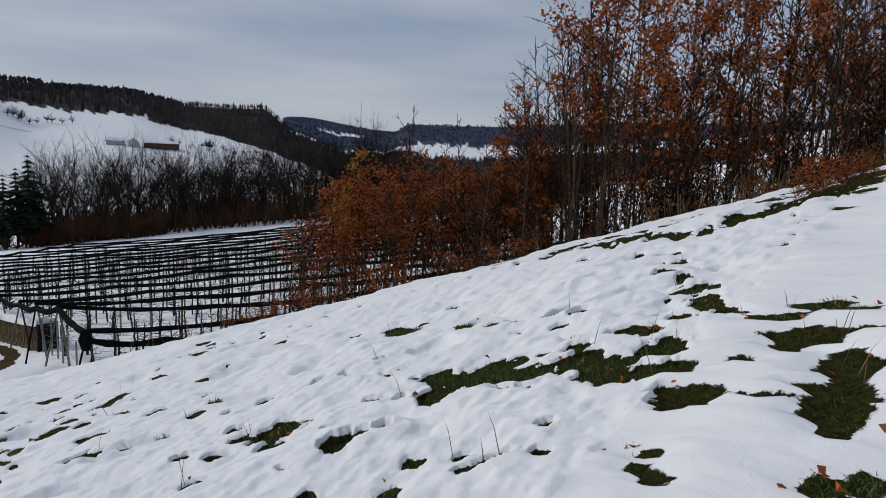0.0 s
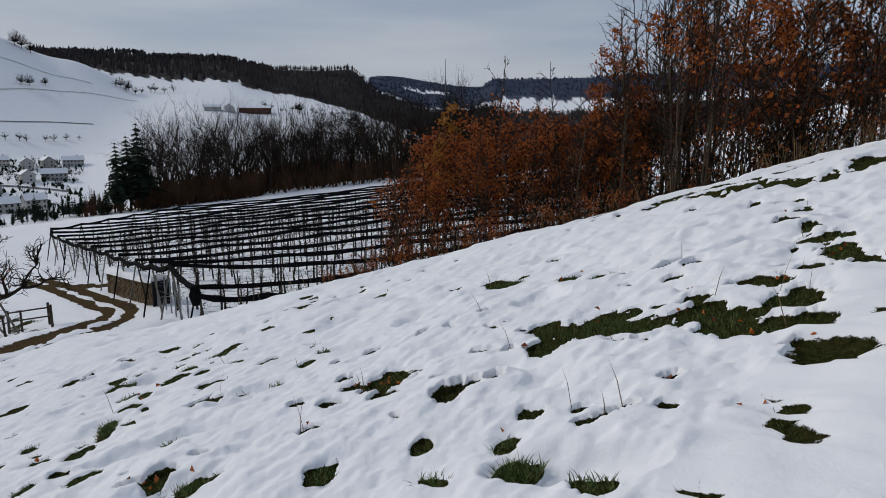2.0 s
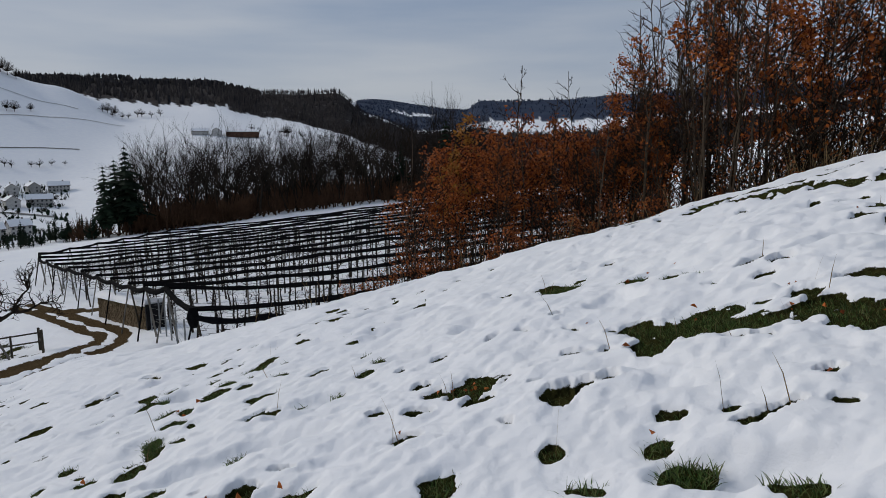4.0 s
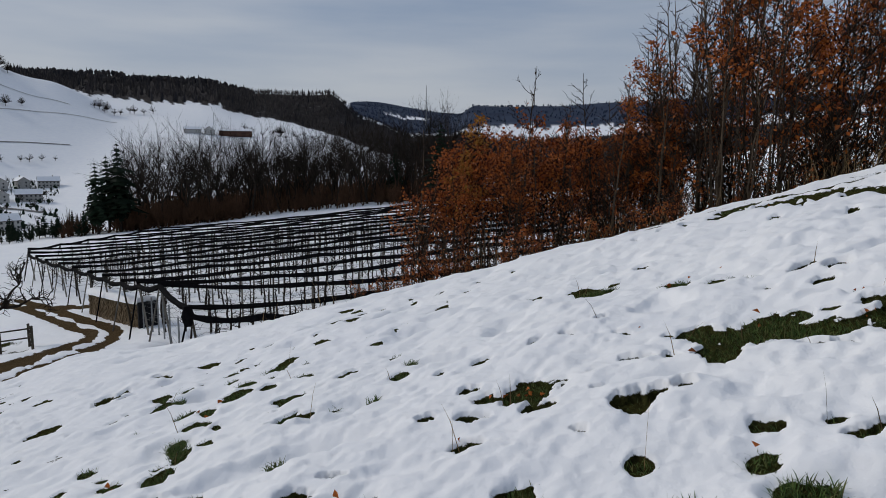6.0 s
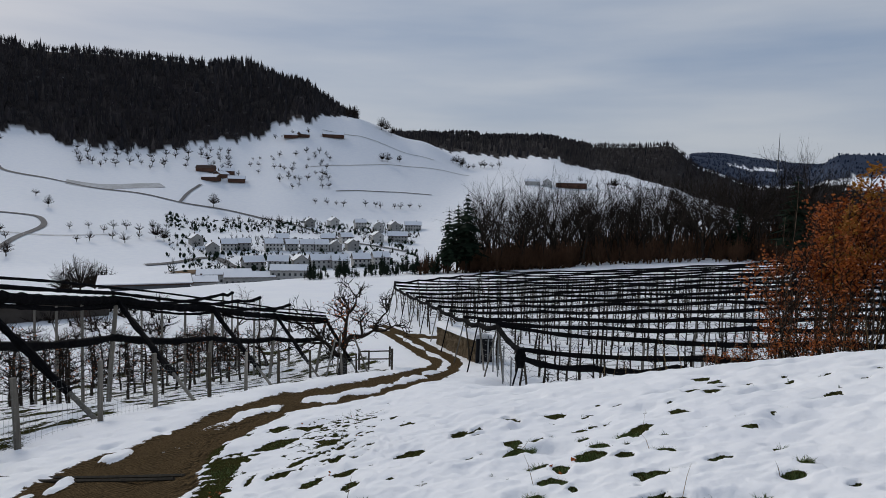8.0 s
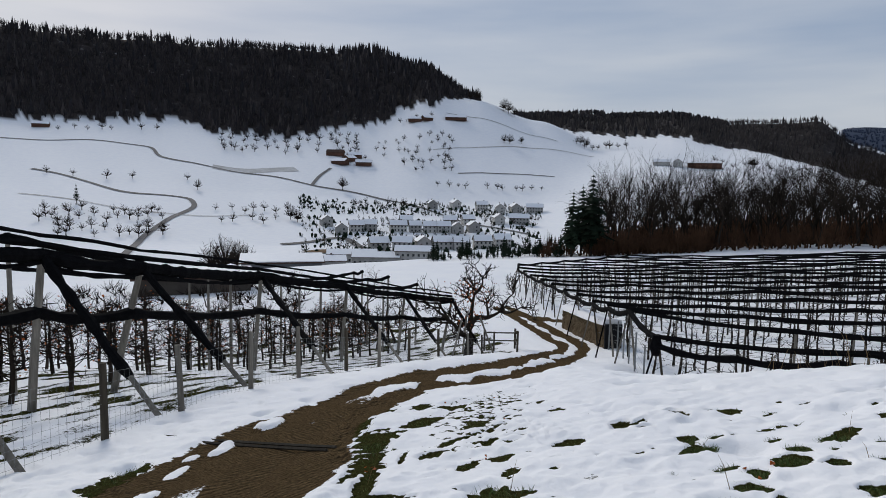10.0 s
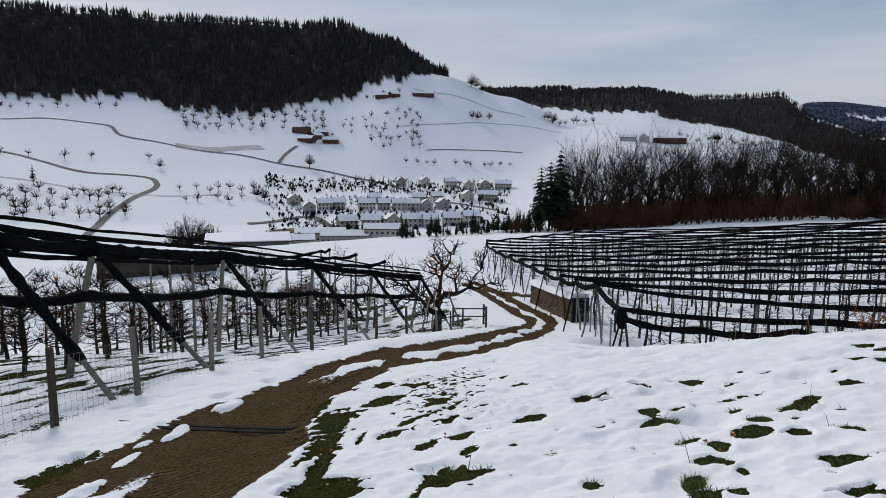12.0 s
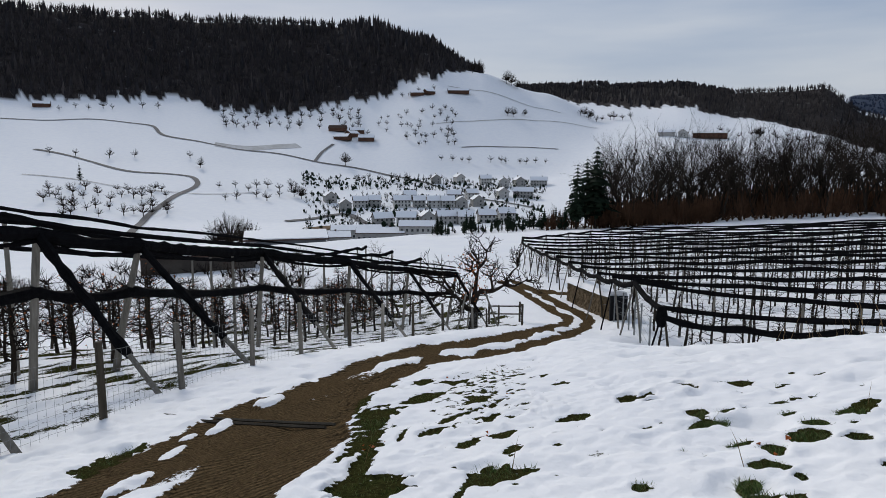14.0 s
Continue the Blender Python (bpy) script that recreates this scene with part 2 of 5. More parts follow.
# far country: azimuth in degrees (clockwise from +y), then range and elevation angle of the ground
SECTIONS = [
    (-180, (175, 300, 500, 800, 1100, 1400, 2000, 4300), (-9, -9, -5, -1, 3.5, 8.5, 9.0, 4)),
    (-90, (175, 300, 450, 700, 1060, 1400, 2000, 4300), (-9, -8.6, -6, -1.5, 3.5, 9.2, 9.0, 4)),
    (-76, (175, 300, 450, 700, 1060, 1400, 2000, 4300), (-8.6, -8.4, -5.6, -0.9, 3.5, 9.8, 9.0, 4)),
    (-65, (175, 300, 450, 700, 1080, 1400, 2000, 4300), (-8.4, -8.4, -6.0, -1.2, 4.1, 9.9, 9.0, 4)),
    (-60, (175, 300, 450, 700, 1000, 1400, 2000, 4300), (-8.2, -8.4, -6.2, -1.6, 3.0, 10.0, 9.0, 4)),
    (-50, (175, 300, 450, 700, 1050, 1400, 2000, 4300), (-7.6, -8.4, -6.2, -2.2, 4.6, 10.1, 9, 4)),
    (-46, (175, 300, 450, 700, 1080, 1300, 2000, 4300), (-7.3, -8.2, -6.0, -2.2, 6.2, 9.1, 7.5, 4)),
    (-41, (175, 300, 450, 700, 1100, 1250, 2000, 4300), (-7.0, -8, -6.0, -2.4, 6.4, 6.3, 5, 4)),
    (-36, (175, 300, 450, 700, 1100, 1250, 2100, 4300), (-6.6, -8, -6.0, -2.4, 4.8, 4.4, 5.25, 3)),
    (-31.5, (175, 300, 450, 700, 1100, 1250, 2100, 4300), (-6.3, -8, -6.0, -1.6, 3.1, 3.6, 5.35, 3)),
    (-25, (175, 300, 450, 700, 1000, 1250, 1900, 4300), (-5.7, -8, -6.0, -0.8, 2.3, 3.4, 5.2, 3)),
    (-20, (175, 300, 450, 700, 1000, 1250, 1650, 4300), (-5.1, -8, -5.6, -0.8, 1.7, 2.6, 4.4, 3)),
    (-14.7, (175, 300, 450, 700, 1000, 1300, 1650, 4300), (-4.6, -8, -5.0, -0.6, 1.0, 1.9, 4.65, 3.6)),
    (-12, (175, 300, 450, 700, 1000, 1300, 1650, 4300), (-4.4, -8, -5.0, -0.8, 0.6, 1.2, 2.6, 4.1)),
    (-8, (175, 300, 450, 700, 1000, 1300, 2000, 4300), (-4.3, -7, -5.0, -1.2, 0.2, 0.6, 1.5, 3.7)),
    (-4.6, (175, 300, 450, 700, 1000, 1500, 2400, 4300), (-4.2, -6, -4.5, -1.6, 0.0, 0.8, 2.2, 3.2)),
    (-2.5, (175, 300, 450, 700, 1000, 1700, 2500, 4300), (-4.2, -6, -4.0, -1.6, 0.0, 1.6, 3.8, 3.0)),
    (4, (175, 300, 450, 700, 1000, 1700, 2500, 4300), (-4.0, -5, -3.0, -1.2, 0.0, 1.5, 3.9, 3.0)),
    (16, (175, 300, 450, 700, 1000, 1700, 2500, 4300), (-2, -1, -0.5, 0, 0.8, 2.0, 4.4, 3.5)),
    (35, (175, 300, 450, 700, 1000, 1700, 2500, 4300), (4, 5, 5, 4, 4, 4, 4.6, 3.5)),
    (90, (175, 300, 450, 700, 1000, 1700, 2500, 4300), (9, 8, 7, 6, 5, 5, 5, 4)),
    (150, (175, 300, 450, 700, 1000, 1700, 2500, 4300), (2, 2, 3, 4, 5, 6, 6, 4)),
    (180, (175, 300, 500, 800, 1100, 1400, 2000, 4300), (-9, -9, -5, -1, 3.5, 8.5, 9.0, 4)),
]


def far_height(az, r):
    az, r = np.asarray(az, float), np.asarray(r, float)
    angles = np.array([s[0] for s in SECTIONS], float)
    i = np.clip(np.searchsorted(angles, az) - 1, 0, len(angles) - 2)
    f = np.clip((az - angles[i]) / (angles[i + 1] - angles[i]), 0, 1)
    f = 0.5 * f + 0.5 * f * f * (3 - 2 * f)
    logs = np.log(r)
    z = np.zeros_like(r)
    per = [np.interp(logs, np.log(s[1]), s[2]) for s in SECTIONS]
    per = np.array(per)
    flat = per.reshape(len(SECTIONS), -1)
    k = np.arange(flat.shape[1])
    ii, ff = i.ravel(), f.ravel()
    e = (flat[ii, k] * (1 - ff) + flat[ii + 1, k] * ff).reshape(r.shape)
    # low folds and hollows of the fields
    e = e + 0.10 * np.sin(az * 0.9 + r * 0.004) * np.sin(r * 0.011 + az * 0.21) * np.clip((r - 350) / 300, 0, 1)
    return 1.0 + r * np.tan(np.radians(e))


def height(x, y):
    x, y = np.asarray(x, float), np.asarray(y, float)
    dx, dy = x - EYE_X, y - EYE_Y
    r = np.maximum(np.hypot(dx, dy), 0.5)
    az = np.degrees(np.arctan2(dx, dy))
    w = np.clip((r - 130.0) / 50.0, 0, 1)
    w = w * w * (3 - 2 * w)
    return near_height(x, y) * (1 - w) + far_height(az, np.maximum(r, 175.0)) * w


def ground(x, y):
    return float(height(np.array([x]), np.array([y]))[0])


def polar(az, r):
    """Ground place at that azimuth and range."""
    a = math.radians(az)
    x, y = EYE_X + r * math.sin(a), EYE_Y + r * math.cos(a)
    return x, y, ground(x, y)

# ---------------------------------------------------------------- helpers for meshes
def mesh_object(name, verts, faces, mat, parent=None, label="", smooth=False):
    me = bpy.data.meshes.new(name)
    me.from_pydata([tuple(map(float, v)) for v in verts], [], faces)
    me.update()
    if smooth:
        me.shade_smooth()
    me.materials.append(mat)
    ob = new(name, me)
    if parent:
        ob.parent = parent
    if label:
        tagged(ob, label)
    return ob


def part(name, bm, mat, parent=None, label="", smooth=False):
    me = bpy.data.meshes.new(name)
    bm.to_mesh(me)
    bm.free()
    if smooth:
        me.shade_smooth()
    me.materials.append(mat)
    ob = new(name, me)
    if parent:
        ob.parent = parent
    if label:
        tagged(ob, label)
    return ob


def thing(name, m, label, category, group="", kind=""):
    ob = new(name)
    ob.empty_display_size = 0.3
    ob.matrix_basis = m
    return tagged(ob, label, category, group, kind)


class Shell:
    """Collects plain vertices and faces for one mesh."""

    def __init__(self):
        self.v, self.f = [], []

    def tube(self, pts, radii, sides=5, cap=True):
        """A bent, tapered round bar through the points."""
        pts = [Vector(p) for p in pts]
        if not hasattr(radii, "__len__"):
            radii = [radii] * len(pts)
        base = len(self.v)
        for i, p in enumerate(pts):
            d = (pts[min(i + 1, len(pts) - 1)] - pts[max(i - 1, 0)])
            d = d.normalized() if d.length > 1e-9 else Vector((0, 0, 1))
            u = d.cross(Vector((0.31, 0.95, 0.05)) if abs(d.z) > 0.8 else Vector((0, 0, 1))).normalized()
            w = d.cross(u)
            for k in range(sides):
                a = 2 * math.pi * k / sides
                self.v.append(p + (u * math.cos(a) + w * math.sin(a)) * radii[i])
        for i in range(len(pts) - 1):
            for k in range(sides):
                a, b = base + i * sides + k, base + i * sides + (k + 1) % sides
                self.f.append((a, b, b + sides, a + sides))
        if cap:
            self.f.append(tuple(range(base + sides - 1, base - 1, -1)))
            self.f.append(tuple(base + (len(pts) - 1) * sides + k for k in range(sides)))

    def box(self, m, sx, sy, sz, taper=1.0):
        base = len(self.v)
        for z, s in ((-0.5, 1.0), (0.5, taper)):
            for x, y in ((-0.5, -0.5), (0.5, -0.5), (0.5, 0.5), (-0.5, 0.5)):
                self.v.append(m @ Vector((x * sx * s, y * sy * s, z * sz)))
        for q in ((3, 2, 1, 0), (4, 5, 6, 7), (0, 1, 5, 4), (1, 2, 6, 5), (2, 3, 7, 6), (3, 0, 4, 7)):
            self.f.append(tuple(base + i for i in q))

    def poly(self, pts):
        base = len(self.v)
        self.v.extend(Vector(p) for p in pts)
        self.f.append(tuple(range(base, base + len(pts))))

    def make(self, name, mat, parent=None, label="", smooth=False):
        return mesh_object(name, self.v, self.f, mat, parent, label, smooth)


def bent(points, step):
    """Points along a smooth curve through the given ones."""
    p = np.array(points, float)
    d = np.concatenate([[0], np.cumsum(np.hypot(*np.diff(p[:, :2], axis=0).T))])
    m = np.gradient(p, d, axis=0)
    out = []
    for s in np.arange(0, d[-1], step):
        i = min(np.searchsorted(d, s, "right") - 1, len(d) - 2)
        h = d[i + 1] - d[i]
        t = (s - d[i]) / h
        out.append((2 * t**3 - 3 * t**2 + 1) * p[i] + (t**3 - 2 * t**2 + t) * h * m[i] + (-2 * t**3 + 3 * t**2) * p[i + 1] + (t**3 - t**2) * h * m[i + 1])
    return np.array(out)


# ---------------------------------------------------------------- lane and bare patches
LANE = bent([(4.8, -18.3), (0.4, -10.9), (-4.0, -3.5), (-6.2, 0.2), (-9.0, 4.1), (-10.7, 6.0), (-12.4, 9.3), (-14.2, 13.5), (-16.55, 19.27), (-20.83, 27.66), (-23.6, 33.0), (-25.3, 36.6), (-27.0, 39.6), (-29.9, 42.2), (-34.0, 45.7), (-41.5, 52.0), (-46.0, 55.2)], 0.4)
SPUR = bent([(-42.0, 52.2), (-38.5, 51.0), (-35.5, 50.2), (-31.0, 51.0)], 0.5)


def lane_offset(x, y, line):
    """Signed distance from a line (positive to its right) and the way along it."""
    x, y = np.asarray(x, float), np.asarray(y, float)
    best, side, along = np.full(x.shape, 1e9), np.zeros(x.shape), np.zeros(x.shape)
    near = (x > line[:, 0].min() - 6) & (x < line[:, 0].max() + 6) & (y > line[:, 1].min() - 6) & (y < line[:, 1].max() + 6)
    px, py = x[near], y[near]
    b, s, a = best[near], side[near], along[near]
    for i in range(len(line) - 1):
        (ax, ay), (bx, by) = line[i], line[i + 1]
        ux, uy = bx - ax, by - ay
        ll = math.hypot(ux, uy)
        t = np.clip(((px - ax) * ux + (py - ay) * uy) / ll**2, 0, 1)
        d = np.hypot(px - ax - t * ux, py - ay - t * uy)
        hit = d < b
        b[hit] = d[hit]
        s[hit] = np.sign((px - ax) * uy - (py - ay) * ux)[hit]
        a[hit] = (i + t[hit]) * ll
    best[near], side[near], along[near] = b, s, a
    return best * np.where(side == 0, 1, side), along


def wobble(x, y, scale, seed):
    """Smooth noise from a sum of turned waves, about -1 to 1."""
    rng = np.random.RandomState(seed)
    out = np.zeros_like(np.asarray(x, float))
    for k in range(9):
        a, f, p = rng.uniform(0, 6.283), scale * rng.uniform(0.5, 1.9), rng.uniform(0, 6.283)
        out = out + np.sin((x * math.cos(a) + y * math.sin(a)) * f + p + 1.3 * np.sin((x * math.sin(a) - y * math.cos(a)) * f * 0.7 + p))
    return out / 4.2


PATCHES = []


def patch(x, y, along, across, turn=0.0):
    """A thawed place in the snow: middle, half lengths, and turn in degrees."""
    PATCHES.append((x, y, along * 1.0, across * 1.02, radians(turn)))


patch(-3.09, 8.32, 0.09, 0.18, 52)
patch(-3.11, 9.00, 0.11, 0.25, 15)
patch(-1.82, 7.68, 0.08, 0.16, -7)
patch(-3.09, 7.31, 0.06, 0.11, 45)
patch(-4.59, 7.64, 0.10, 0.17, 17)
patch(-5.10, 7.45, 0.14, 0.06, -36)
patch(-3.35, 6.60, 0.15, 0.09, 68)
patch(-2.89, 5.93, 0.08, 0.06, -15)
patch(-3.51, 6.18, 0.06, 0.11, 55)
patch(-3.20, 5.78, 0.09, 0.10, 62)
patch(-3.46, 5.76, 0.12, 0.14, 54)
patch(-4.50, 6.41, 0.08, 0.15, 35)
patch(-5.29, 6.83, 0.19, 0.09, 68)
patch(-4.21, 6.06, 0.15, 0.08, 73)
patch(-2.82, 5.30, 0.15, 0.07, 36)
patch(-3.60, 5.50, 0.07, 0.15, 32)
patch(-3.52, 5.14, 0.09, 0.13, 66)
patch(-3.29, 4.99, 0.03, 0.05, 39)
patch(-3.53, 4.83, 0.05, 0.06, 0)
patch(-3.38, 4.57, 0.07, 0.13, 32)
patch(-2.64, 4.78, 0.07, 0.03, 73)
patch(-2.46, 3.97, 0.07, 0.07, 28)
patch(-3.29, 4.14, 0.07, 0.13, 32)
patch(-3.68, 4.22, 0.08, 0.05, 40)
patch(-3.18, 3.78, 0.11, 0.11, 66)
patch(-2.85, 3.66, 0.12, 0.07, 36)
patch(-2.00, 3.48, 0.07, 0.03, -21)
patch(-2.49, 3.48, 0.04, 0.03, -16)
patch(-2.15, 3.28, 0.08, 0.12, 11)
patch(-1.82, 3.18, 0.12, 0.08, 16)
patch(-3.33, 3.66, 0.07, 0.07, -9)
patch(-2.36, 3.27, 0.08, 0.04, 0)
patch(-1.88, 5.56, 0.06, 0.09, -9)
patch(-1.91, 5.24, 0.06, 0.07, -5)
patch(-1.60, 4.02, 0.06, 0.05, 75)
patch(-1.37, 4.40, 0.08, 0.10, 14)
patch(-0.98, 4.13, 0.18, 0.17, -22)
patch(-1.21, 4.13, 0.14, 0.09, -18)
patch(-0.97, 3.82, 0.08, 0.05, 11)
patch(-1.33, 3.90, 0.10, 0.06, -15)
patch(-1.33, 3.53, 0.08, 0.06, -23)
patch(-0.80, 3.40, 0.06, 0.03, -45)
patch(-1.11, 2.97, 0.09, 0.07, -3)
patch(-0.63, 3.92, 0.05, 0.04, -32)
patch(-0.60, 3.02, 0.05, 0.05, 6)
patch(-0.80, 6.87, 0.18, 0.09, -43)
patch(-0.32, 6.58, 0.22, 0.13, -27)
patch(0.29, 6.05, 0.11, 0.09, -32)
patch(0.55, 5.77, 0.09, 0.08, -43)
patch(0.71, 5.69, 0.14, 0.10, -44)
patch(1.21, 5.27, 0.07, 0.09, -36)
patch(1.10, 5.51, 0.15, 0.04, 44)
patch(1.02, 5.01, 0.10, 0.05, -15)
patch(1.09, 4.62, 0.09, 0.07, -16)
patch(0.69, 5.19, 0.09, 0.05, -27)
patch(0.10, 4.47, 0.11, 0.26, 24)
patch(0.03, 4.07, 0.11, 0.13, -5)
patch(0.28, 4.29, 0.15, 0.20, -8)
patch(0.49, 4.36, 0.15, 0.20, -21)
patch(0.66, 4.12, 0.16, 0.17, -22)
patch(0.92, 4.10, 0.15, 0.21, -36)
patch(1.05, 3.85, 0.18, 0.21, -53)
patch(1.07, 3.62, 0.09, 0.12, -38)
patch(1.00, 4.39, 0.12, 0.10, 7)
patch(0.79, 4.45, 0.05, 0.04, -41)
patch(0.43, 3.91, 0.09, 0.04, -47)
patch(0.78, 3.83, 0.06, 0.03, -39)
patch(0.56, 3.84, 0.05, 0.03, -41)
patch(-0.35, 4.28, 0.09, 0.04, -34)
patch(-0.18, 4.23, 0.06, 0.08, 0)
patch(-0.11, 4.58, 0.04, 0.04, -36)
patch(-0.68, 5.12, 0.07, 0.05, -39)
patch(-0.35, 4.88, 0.07, 0.03, -48)
patch(1.40, 4.41, 0.19, 0.10, -38)
patch(1.43, 3.91, 0.14, 0.17, -15)
patch(1.32, 3.85, 0.08, 0.05, -25)
patch(1.30, 3.53, 0.15, 0.12, -26)
patch(1.21, 3.13, 0.10, 0.14, -41)
patch(1.17, 2.98, 0.11, 0.08, -15)
patch(1.31, 2.96, 0.03, 0.15, -27)
patch(0.59, 3.15, 0.05, 0.05, -18)
patch(1.99, 4.35, 0.10, 0.08, -60)
patch(2.00, 4.63, 0.12, 0.20, -25)
patch(1.75, 4.47, 0.12, 0.09, 0)
patch(2.07, 4.87, 0.11, 0.12, -13)
patch(2.22, 5.63, 0.11, 0.17, -11)
patch(2.01, 5.24, 0.16, 0.10, -41)
patch(2.24, 5.23, 0.12, 0.12, -40)
patch(2.20, 6.08, 0.12, 0.12, -10)
patch(2.43, 5.98, 0.09, 0.06, 10)
patch(2.39, 6.43, 0.13, 0.09, -47)
patch(2.55, 7.02, 0.10, 0.11, 9)
patch(2.33, 7.32, 0.07, 0.13, -23)
patch(2.55, 7.45, 0.06, 0.10, -23)
patch(2.55, 6.64, 0.10, 0.05, -70)
patch(2.01, 9.66, 0.22, 0.61, -34)
patch(2.51, 9.00, 0.47, 0.43, 15)
patch(2.72, 8.82, 0.24, 0.34, 37)
patch(3.02, 8.28, 0.28, 0.32, 10)
patch(3.35, 7.98, 0.09, 0.17, -24)
patch(3.86, 8.17, 0.46, 0.27, 32)
patch(0.76, 9.52, 0.06, 0.22, -31)
patch(0.89, 2.78, 0.06, 0.11, -48)
patch(0.92, 2.65, 0.06, 0.08, -27)
patch(0.88, 2.40, 0.07, 0.09, -4)
patch(0.85, 2.52, 0.04, 0.05, -23)
patch(0.52, 2.86, 0.06, 0.03, -39)
patch(0.31, 2.92, 0.10, 0.05, 3)
patch(0.16, 2.90, 0.05, 0.05, -6)
patch(0.17, 3.05, 0.05, 0.03, -6)
patch(-0.07, 3.13, 0.06, 0.04, -29)
patch(-0.17, 2.88, 0.07, 0.09, -20)
patch(-0.13, 2.63, 0.10, 0.08, -3)
patch(-0.49, 2.68, 0.08, 0.03, -37)
patch(0.19, 2.38, 0.11, 0.07, -24)
patch(0.47, 2.19, 0.06, 0.05, -20)
patch(-0.27, 3.63, 0.06, 0.07, -24)
patch(-0.38, 3.63, 0.05, 0.04, -29)
patch(-0.52, 3.58, 0.10, 0.12, 18)
patch(1.65, 2.58, 0.13, 0.21, -11)
patch(1.85, 2.75, 0.08, 0.15, -33)
patch(1.48, 2.85, 0.17, 0.07, -38)
patch(1.96, 3.03, 0.11, 0.12, -32)
patch(1.67, 3.32, 0.05, 0.12, -58)
patch(1.33, 1.95, 0.06, 0.10, -31)
patch(1.45, 2.11, 0.04, 0.05, -34)
patch(1.35, 2.12, 0.04, 0.08, -30)
patch(2.40, 4.11, 0.17, 0.06, -57)
patch(2.44, 3.79, 0.09, 0.08, -68)
patch(2.28, 3.42, 0.06, 0.07, -61)
patch(1.98, 3.00, 0.12, 0.15, -33)
patch(2.09, 3.53, 0.19, 0.15, -30)
patch(2.49, 3.99, 0.13, 0.15, -31)
patch(2.31, 3.33, 0.08, 0.12, -53)
patch(2.09, 2.93, 0.04, 0.10, -34)
patch(2.61, 3.79, 0.07, 0.09, -56)
patch(2.23, 3.96, 0.09, 0.09, -13)
patch(2.10, 4.04, 0.14, 0.10, -38)
patch(1.49, 2.07, 0.05, 0.08, -37)
patch(1.37, 2.09, 0.04, 0.05, -36)
patch(1.90, 3.46, 0.08, 0.12, -45)
patch(-5.58, 6.17, 0.12, 0.14, 5)
patch(-7.54, 8.40, 0.18, 0.12, 80)
patch(-6.84, 7.80, 0.18, 0.11, 2)
patch(-5.44, 6.95, 0.19, 0.09, 82)
patch(-4.69, 7.66, 0.13, 0.10, -16)
patch(-5.02, 7.37, 0.13, 0.06, -13)
patch(-4.58, 6.48, 0.10, 0.10, 9)
patch(-4.25, 6.12, 0.16, 0.09, 50)
patch(-3.53, 6.19, 0.08, 0.10, -4)
patch(-3.47, 5.79, 0.13, 0.19, -9)
patch(-3.21, 5.80, 0.08, 0.12, -8)
patch(-2.97, 6.00, 0.05, 0.05, 6)
patch(-3.60, 5.50, 0.07, 0.10, 17)
patch(-3.54, 5.15, 0.09, 0.12, 34)
patch(-3.52, 4.79, 0.06, 0.08, 18)
patch(-3.34, 4.53, 0.07, 0.12, -4)
patch(-3.30, 4.18, 0.07, 0.12, 0)
patch(-3.28, 4.97, 0.04, 0.05, 14)
patch(-2.80, 5.21, 0.10, 0.10, 6)
patch(-2.65, 4.72, 0.09, 0.08, 38)
patch(-4.04, 4.24, 0.05, 0.04, 0)
patch(-3.62, 4.17, 0.10, 0.04, 55)
patch(-4.10, 4.60, 0.06, 0.05, 5)
patch(-3.33, 6.75, 0.17, 0.07, 75)
patch(-3.35, 6.54, 0.07, 0.07, -8)
patch(-3.22, 8.38, 0.11, 0.13, 53)
patch(-3.33, 9.33, 0.13, 0.11, -40)
patch(-3.16, 7.38, 0.09, 0.07, 22)
patch(-3.19, 4.63, 0.04, 0.05, 16)
patch(-3.80, 4.36, 0.05, 0.04, -6)
patch(-11.29, 9.20, 0.61, 0.42, 113)
patch(-10.66, 7.94, 1.18, 0.35, 122)
patch(-9.65, 6.72, 1.12, 0.19, 132)
patch(-8.31, 5.84, 0.71, 0.30, 123)
patch(-7.46, 5.06, 0.77, 0.17, 129)
patch(-6.73, 4.45, 0.78, 0.10, 132)
patch(-6.12, 3.94, 0.31, 0.33, 100)
patch(-5.25, 4.55, 0.24, 0.29, 53)
patch(-5.19, 4.07, 0.25, 0.04, 122)
patch(-5.99, 5.57, 0.18, 0.12, 73)
patch(-8.60, 7.03, 0.35, 0.21, 87)
patch(-7.10, 6.12, 0.27, 0.14, 83)
patch(-6.86, 5.52, 0.24, 0.11, 92)
patch(-7.44, 6.90, 0.18, 0.19, 58)
patch(-7.17, 5.33, 0.43, 0.03, 131)
patch(-6.14, 5.24, 0.18, 0.10, 88)
patch(-8.94, 7.96, 0.20, 0.23, 66)
patch(-9.53, 7.93, 0.24, 0.27, 71)
patch(-6.56, 6.07, 0.22, 0.09, 91)
patch(-10.53, 3.54, 0.57, 0.24, 129)
patch(-10.01, 3.16, 0.16, 0.42, 94)
patch(-5.54, 5.16, 0.12, 0.08, 76)
patch(4.95, 8.55, 0.50, 0.45, 40)
patch(5.60, 8.95, 0.45, 0.50, 40)
patch(4.30, 8.20, 0.40, 0.22, 40)
patch(6.30, 9.60, 0.40, 0.35, 40)


